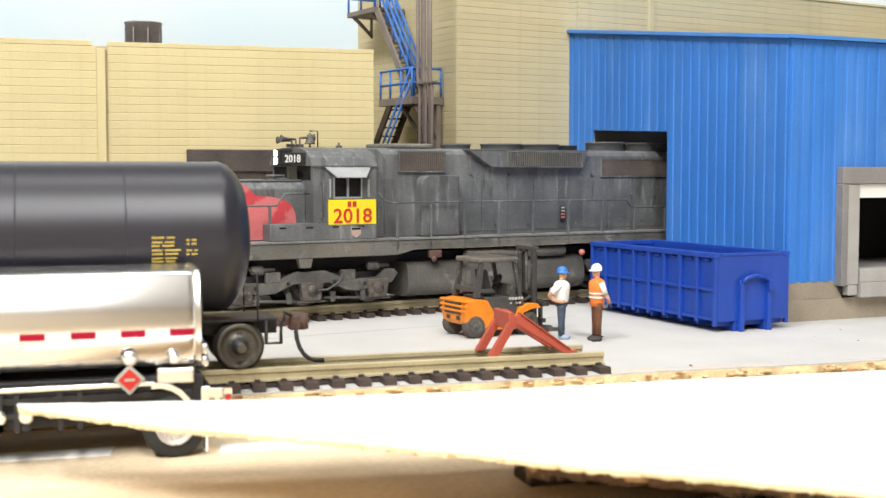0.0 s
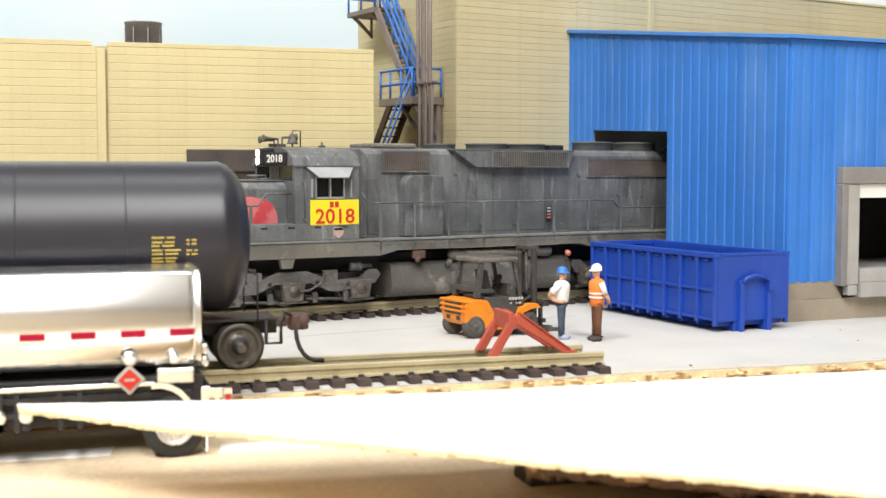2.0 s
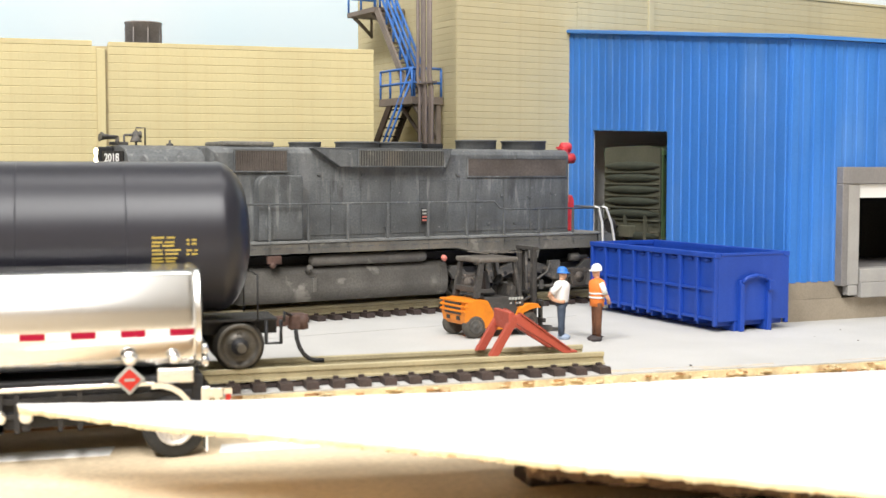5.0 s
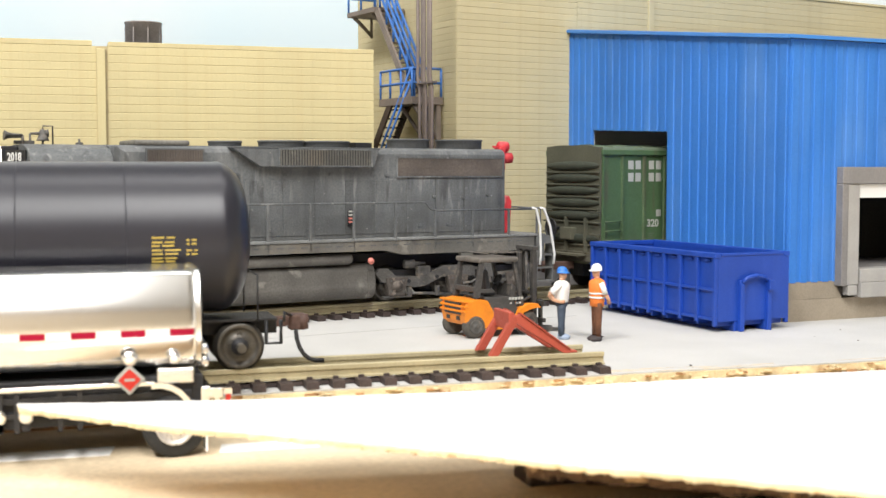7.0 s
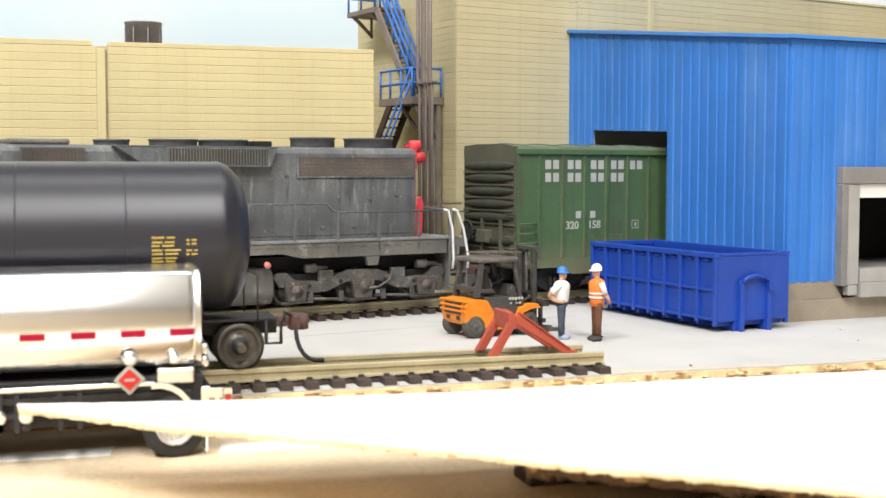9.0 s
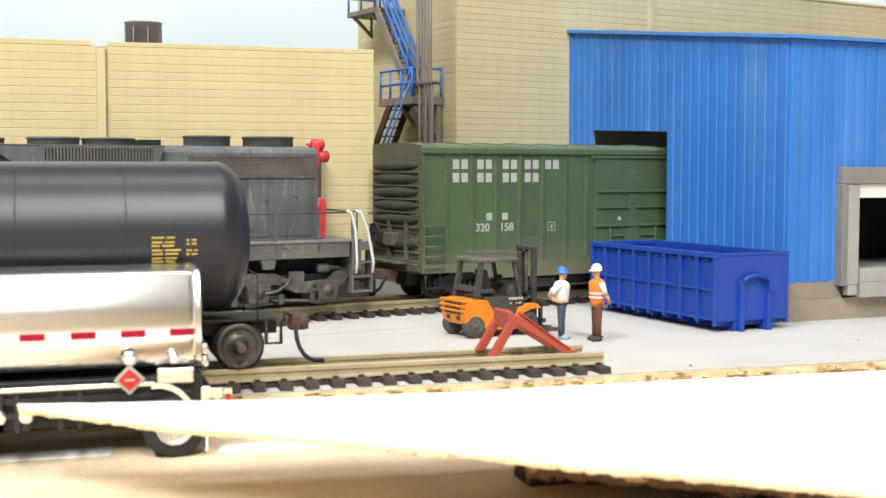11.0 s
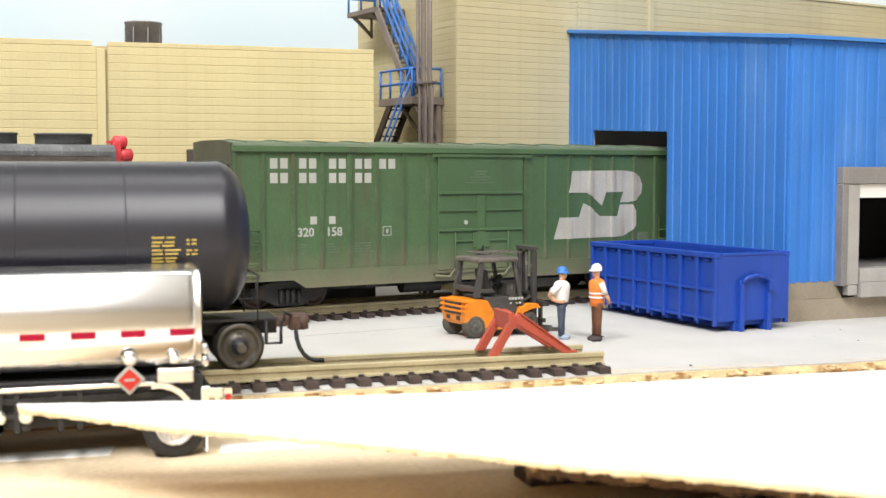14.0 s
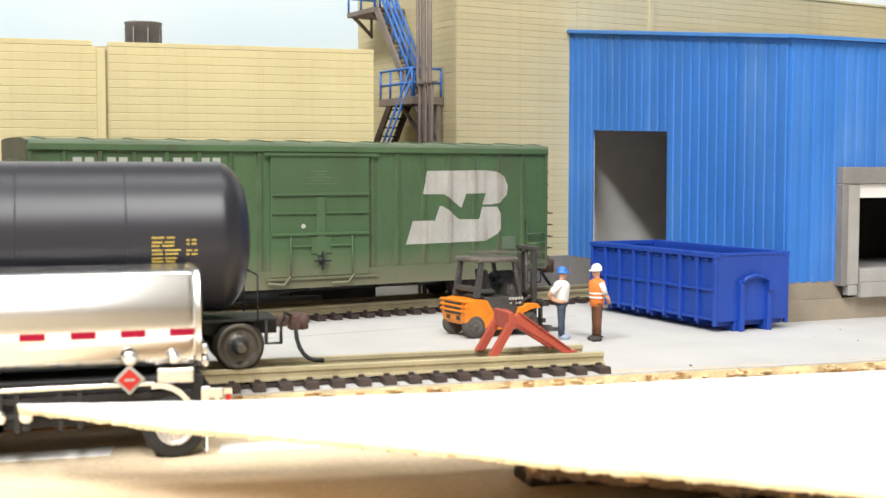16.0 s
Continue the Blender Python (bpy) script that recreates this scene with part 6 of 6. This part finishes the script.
def build_forklift():
    t = thing("forklift", "orange and charcoal counterbalance forklift with an open cab", "forklift", place(9.70, 29.55, 0, 12))
    # local: x forwards to the forks, y to the far side; rear axle at x = 0
    cw = [(-0.40, 0.46), (-0.34, 0.34), (0.0, 0.36), (0.42, 0.34), (0.56, 0.20), (1.0, 0.20), (1.0, 0.42), (0.72, 0.52), (0.55, 1.00), (0.05, 1.04), (-0.34, 1.02), (-0.44, 0.92), (-0.42, 0.70)]
    part("counterweight", prism(B(), cw, -0.62, 0.62, "y", 0.085), M_ORANGE, t, "orange cast counterweight")
    for z in (0.94, 0.81, 0.68):
        part("rear_slot", box(B(), -0.46, -0.30, -0.40, 0.40, z - 0.045, z + 0.01, 0.01), M_FKGREY, t)
        part("rear_lip", box(B(), -0.48, -0.28, -0.63, 0.63, z + 0.02, z + 0.075, 0.015), M_ORANGE, t)
    for y in (-0.25, 0.25):
        part("tow_slot", box(B(), -0.44, -0.36, y - 0.08, y + 0.08, 0.48, 0.58, 0.01), M_FKGREY, t)
    body = [(0.45, 0.44), (2.2, 0.30), (2.45, 0.62), (1.7, 0.72), (1.55, 1.05), (0.40, 1.08)]
    b = part("body", prism(B(), body, -0.56, 0.56, "y", 0.03), M_FKGREY, t, "charcoal body panel")
    part("step_sill", prism(B(), [(0.78, 0.20), (1.62, 0.20), (1.62, 0.40), (0.78, 0.50)], -0.64, -0.565, "y", 0.015), M_ORANGE, t)
    for y in (-0.66, 0.45):
        part("front_mudguard", prism(B(), [(1.50, 0.36), (1.75, 0.74), (2.15, 0.86), (2.52, 0.84), (2.66, 0.72), (2.40, 0.72), (2.15, 0.70), (1.92, 0.64), (1.74, 0.36)], y, y + 0.21, "y", 0.02), M_ORANGE, t, "orange mudguard")
    for i, w in enumerate((0.07,) * 5):
        part("maker_mark", box(B(), 1.02 + i * 0.09, 1.02 + i * 0.09 + w, -0.578, -0.562, 0.93, 1.0), M_LETTER, b, "small white maker mark")
    for i in range(4):
        part("type_mark", box(B(), 1.05 + i * 0.09, 1.11 + i * 0.09, -0.574, -0.562, 0.82, 0.87), M_FKGREY if i == 1 else M_LOGO, b)
    # overhead guard
    for y in (-0.52, 0.52):
        part("rear_pillar", prism(B(), [(-0.02, 1.06), (0.20, 1.06), (0.30, 1.55), (0.38, 2.02), (0.22, 2.02), (0.12, 1.55)], y - 0.06, y + 0.06, "y", 0.02), M_FKGREY, t)
        part("front_pillar", prism(B(), [(1.90, 0.78), (2.02, 0.78), (1.66, 2.02), (1.54, 2.02)], y - 0.05, y + 0.05, "y", 0.015), M_FKGREY, t)
        part("side_arm", box(B(), 0.05, 0.75, y - 0.05, y + 0.05, 1.20, 1.30, 0.015), M_FKGREY, t)
    part("rear_bar", box(B(), 0.02, 0.14, -0.46, 0.46, 1.22, 1.36, 0.02), M_FKGREY, t)
    top = part("roof_guard", box(B(), 0.14, 1.74, -0.62, 0.62, 2.00, 2.13, 0.05), M_FKROOF, t, "dusty roof guard")
    for i in range(5):
        x = 0.38 + i * 0.25
        part("guard_bar", box(B(), x, x + 0.09, -0.50, 0.50, 2.125, 2.15, 0.01), M_FKROOF, top)
    # seat, wheel, levers
    seat = part("seat", box(B(), 0.62, 1.10, -0.26, 0.26, 1.09, 1.22, 0.05), M_SEAT, t)
    part("seat_back", prism(B(), [(0.52, 1.18), (0.70, 1.18), (0.58, 1.70), (0.46, 1.70)], -0.25, 0.25, "y", 0.04), M_SEAT, seat)
    part("dashboard", prism(B(), [(1.45, 0.9), (1.75, 0.9), (1.75, 1.30), (1.58, 1.40)], -0.48, 0.48, "y", 0.03), M_FKGREY, t)
    part("steering_column", cyl(B(), (1.62, 0, 1.3), (1.36, 0, 1.50), 0.035, seg=8), M_SEAT, t)
    part("steering_wheel", lathe(B(), (1.40, 0, 1.47), (1.34, 0, 1.52), [(0, 0.17), (0.02, 0.19), (0.04, 0.17), (0.03, 0.15), (0.01, 0.15)], 20), M_SEAT, t)
    for i in range(3):
        part("lever", tube(B(), [(1.5, 0.15 + 0.1 * i, 1.3), (1.42, 0.15 + 0.1 * i, 1.55)], 0.018, 5), M_SEAT, t)
    # mast and forks
    for y in (-0.33, 0.33):
        part("mast_rail", box(B(), 2.52, 2.66, y - 0.07, y + 0.07, 0.12, 2.30, 0.012), M_FKGREY, t)
        part("inner_mast", box(B(), 2.68, 2.78, y * 0.78 - 0.05, y * 0.78 + 0.05, 0.14, 2.22, 0.01), M_FKGREY, t)
        part("tilt_cylinder", cyl(B(), (2.0, y * 0.9, 0.85), (2.54, y * 0.9, 1.0), 0.045, seg=8), M_FKGREY, t)
        part("fork", prism(B(), [(2.90, 0.92), (2.97, 0.92), (2.97, 0.14), (3.95, 0.07), (3.95, 0.03), (2.90, 0.03)], y * 0.9 - 0.07, y * 0.9 + 0.07, "y", 0.008), M_TRUCK, t, "worn steel fork")
    part("mast_head", box(B(), 2.50, 2.74, -0.42, 0.42, 2.28, 2.38, 0.012), M_FKGREY, t)
    part("mast_tie", box(B(), 2.54, 2.66, -0.38, 0.38, 1.05, 1.13, 0.012), M_FKGREY, t)
    part("lift_ram", cyl(B(), (2.60, 0, 0.15), (2.60, 0, 2.28), 0.05, seg=10), M_FKGREY, t)
    for z in (0.30, 0.78):
        part("carriage_bar", box(B(), 2.80, 2.90, -0.60, 0.60, z, z + 0.11, 0.012), M_FKGREY, t)
    for ob in t.children:
        ob.data.transform(Matrix.Diagonal((0.74, 1, 0.955, 1)))
    for x, r, w in ((0.0, 0.30, 0.24), (1.60, 0.31, 0.26)):
        for sy in (-1, 1):
            y = sy * 0.50
            wh = part("wheel", lathe(B(), (x, y + sy * 0.14, r), (x, y - sy * 0.14, r), [(0, r * 0.62), (0.0, r * 0.80), (0.03, r * 0.95), (0.08, r), (0.20, r), (0.25, r * 0.93), (0.28, r * 0.7)], 28), M_DUSTTYRE, t, "dusty solid tyre")
            part("rim", lathe(B(), (x, y + sy * 0.165, r), (x, y, r), [(0.0, 0.05), (0.005, r * 0.26), (0.015, r * 0.30), (0.018, r * 0.48), (0.0, r * 0.55), (0.03, r * 0.64)], 22), M_TRUCK, wh)
            part("hub", lathe(B(), (x, y + sy * 0.185, r), (x, y, r), [(0, 0.04), (0.02, 0.06), (0.06, 0.06)], 12), M_TRUCK, wh)




def figure(name, label, at, tones, hip, helmet_brim, arm_kind, z_scale=1.0):
    """A painted model figure as one mesh; tones: trousers, top, skin, helmet, shoes, trim."""
    bm = B()
    mats = []

    def paint(f0, m):
        if m not in mats:
            mats.append(m)
        bm.faces.ensure_lookup_table()
        for f in bm.faces[f0:]:
            f.material_index = mats.index(m)
            f.smooth = True

    def blob(rings, m, seg=12, squash=0.62):
        f0 = len(bm.faces)
        rr = []
        for x, y, z, r in rings:
            rr.append([bm.verts.new((x + r * math.cos(2 * math.pi * i / seg), y + r * squash * math.sin(2 * math.pi * i / seg), z)) for i in range(seg)])
        for p, q in zip(rr, rr[1:]):
            for i in range(seg):
                bm.faces.new((p[i], p[(i + 1) % seg], q[(i + 1) % seg], q[i]))
        bm.faces.new(rr[0][::-1])
        bm.faces.new(rr[-1])
        paint(f0, m)

    def limb(pts, r, m):
        f0 = len(bm.faces)
        tube(bm, pts, r, 8)
        paint(f0, m)

    trousers, top, skin, helmet, shoes, trim = tones
    for sx in (-1, 1):
        blob([(sx * 0.10 + 0.02, -0.06, 0.0, 0.10), (sx * 0.10 + 0.03, -0.07, 0.07, 0.12), (sx * 0.10, 0, 0.13, 0.075)], shoes, 10, 1.35)
        blob([(sx * 0.10, 0, 0.09, 0.085), (sx * 0.095, 0, 0.45, 0.09), (sx * 0.09, 0, 0.55, 0.10), (sx * 0.085, 0, 0.80, 0.115), (sx * 0.07, 0, 0.95, 0.13)], trousers, 12, 0.95)
    blob([(0, 0, 0.86, 0.17), (0, 0, 0.95, 0.19), (0, 0, 1.02, 0.185)], trousers, 14, 0.85)
    blob([(0, 0, 0.98 - hip, 0.195), (0, 0, 1.05, 0.20), (0, 0.0, 1.25, 0.225), (0, 0, 1.42, 0.24), (0, 0, 1.50, 0.19), (0, 0, 1.55, 0.09)], top, 16, 0.88)
    if trim is not None:
        for z in (1.06, 1.16):
            blob([(0, 0, z, 0.222), (0, 0, z + 0.045, 0.226)], trim, 16, 0.90)
    blob([(0, 0, 1.52, 0.065), (0, -0.01, 1.62, 0.07)], skin, 10, 1)
    blob([(0, -0.03, 1.58, 0.05), (0, -0.035, 1.62, 0.082), (0, -0.03, 1.70, 0.098), (0, -0.02, 1.78, 0.095), (0, -0.015, 1.83, 0.05)], skin, 12, 1.05)
    blob([(0, -0.05, 1.735, 0.150 if helmet_brim else 0.14), (0, -0.04, 1.755, 0.148), (0, -0.02, 1.76, 0.125), (0, -0.015, 1.83, 0.122), (0, -0.01, 1.885, 0.095), (0, -0.005, 1.915, 0.04)], helmet, 16, 1.1)
    if arm_kind == "hip":
        for sx in (-1, 1):
            limb([(sx * 0.20, 0.02, 1.46), (sx * 0.25, 0.14, 1.34), (sx * 0.27, 0.25, 1.24)], 0.078, top)
            limb([(sx * 0.27, 0.25, 1.26), (sx * 0.28, 0.31, 1.16), (sx * 0.26, 0.20, 1.06), (sx * 0.22, 0.02, 1.0), (sx * 0.18, -0.08, 1.0)], 0.048, skin)
    else:
        for sx in (-1, 1):
            limb([(sx * 0.22, 0.02, 1.45), (sx * 0.27, 0.07, 1.30), (sx * 0.27, 0.11, 1.18)], 0.072, M_SHIRT)
            limb([(sx * 0.27, 0.11, 1.20), (sx * 0.25, 0.20, 1.05), (sx * 0.16, 0.25, 0.94)], 0.05, skin)
    for v in bm.verts:
        v.co.z *= z_scale
    bmesh.ops.recalc_face_normals(bm, faces=bm.faces)
    for v in bm.verts:
        v.co *= K
    me = bpy.data.meshes.new(name)
    bm.to_mesh(me)
    bm.free()
    for m in mats:
        me.materials.append(m)
    ob = new(name, me)
    ob.matrix_basis = at
    return tagged(ob, label, "figurine", "worker figurines")


M_SKIN = mat("figure_flesh", (0.62, 0.34, 0.21), 0.6, var=0.08, scale=6)
M_NAVY = mat("figure_slate", (0.055, 0.075, 0.11), 0.7, var=0.2, scale=5)
M_BROWN = mat("figure_brown", (0.14, 0.055, 0.025), 0.7, var=0.2, scale=5)
M_HIVIS = mat("figure_orange", (0.85, 0.22, 0.035), 0.65, var=0.1, scale=5)
M_HATBLUE = mat("figure_hat_blue", (0.03, 0.17, 0.55), 0.4, var=0.05)
M_HATWHITE = mat("figure_hat_white", (0.84, 0.84, 0.82), 0.4, var=0.03)
M_SHOE = mat("figure_shoe", (0.05, 0.04, 0.04), 0.7, var=0.2)
M_SHOEPALE = mat("figure_pale_shoe", (0.35, 0.42, 0.55), 0.7, var=0.2)


def build_figures():
    figure("worker_figurine", "model worker in white shirt and blue helmet", place(11.9, 28.31, 0, 66), (M_NAVY, M_SHIRT, M_SKIN, M_HATBLUE, M_SHOEPALE, None), 0.0, True, "hip", 0.96)
    figure("worker_figurine", "model worker in orange safety vest and white helmet", place(12.62, 27.75, 0, -92), (M_BROWN, M_HIVIS, M_SKIN, M_HATWHITE, M_SHOE, M_SHIRT), 0.12, True, "down", 1.01)


# ---- times ----
LOCO = ((0, 20.0), (0.5, 20.0), (1.0, 20.0), (1.5, 20.0), (2, 19.45), (2.5, 18.8), (3, 18.17), (3.5, 17.36), (4, 16.49), (6.5, 13.02), (7, 12.47), (7.5, 11.7), (8, 10.82), (8.5, 10.01), (9, 9.3), (11.5, 5.28), (12, 4.48), (12.5, 3.69), (13, 2.82), (13.5, 1.65), (14, 0.4), (14.5, -0.85), (15, -2.15), (15.5, -3.5), (16, -4.95))
CAR = ((0, 32.87), (0.5, 32.87), (1.0, 32.87), (1.5, 32.87), (2, 32.33), (2.5, 31.68), (3, 31.05), (3.5, 30.24), (4, 29.37), (6.5, 25.9), (7, 25.31), (7.5, 24.55), (8, 23.64), (8.5, 22.78), (9, 22.02), (11.5, 17.81), (12, 16.98), (12.5, 16.13), (13, 15.2), (13.5, 14.06), (14, 12.85), (14.5, 11.61), (15, 10.33), (15.5, 8.97), (16, 7.57))


build_room()
build_ground()
build_loose_board()
build_yellow_hall()
build_tower()
build_stairs()
build_shed()
locomotive, loco_wheels = build_locomotive()
boxcar, car_wheels = build_boxcar()
build_tank_car()
build_road_tanker()
build_dumpster()
build_bumper_stop()
build_forklift()
build_figures()
build_tracks()


def motions():
    for ob, wheels, rows, shift, r in ((locomotive, loco_wheels, LOCO, 0.0, 0.50), (boxcar, car_wheels, CAR, 15.0 - 16.13, 0.42)):
        walk(ob, [(t, on_track(s + shift)) for t, s in rows])
        ts = np.arange(0, 16.01, 0.2)
        ss = np.interp(ts, [t for t, s in rows], [s for t, s in rows])
        for w in wheels:
            c = w.matrix_basis.translation.copy()
            walk(w, [(float(t), Matrix.Translation(c) @ Matrix.Rotation((s - ss[0]) / r, 4, "Y")) for t, s in zip(ts, ss)])


motions()
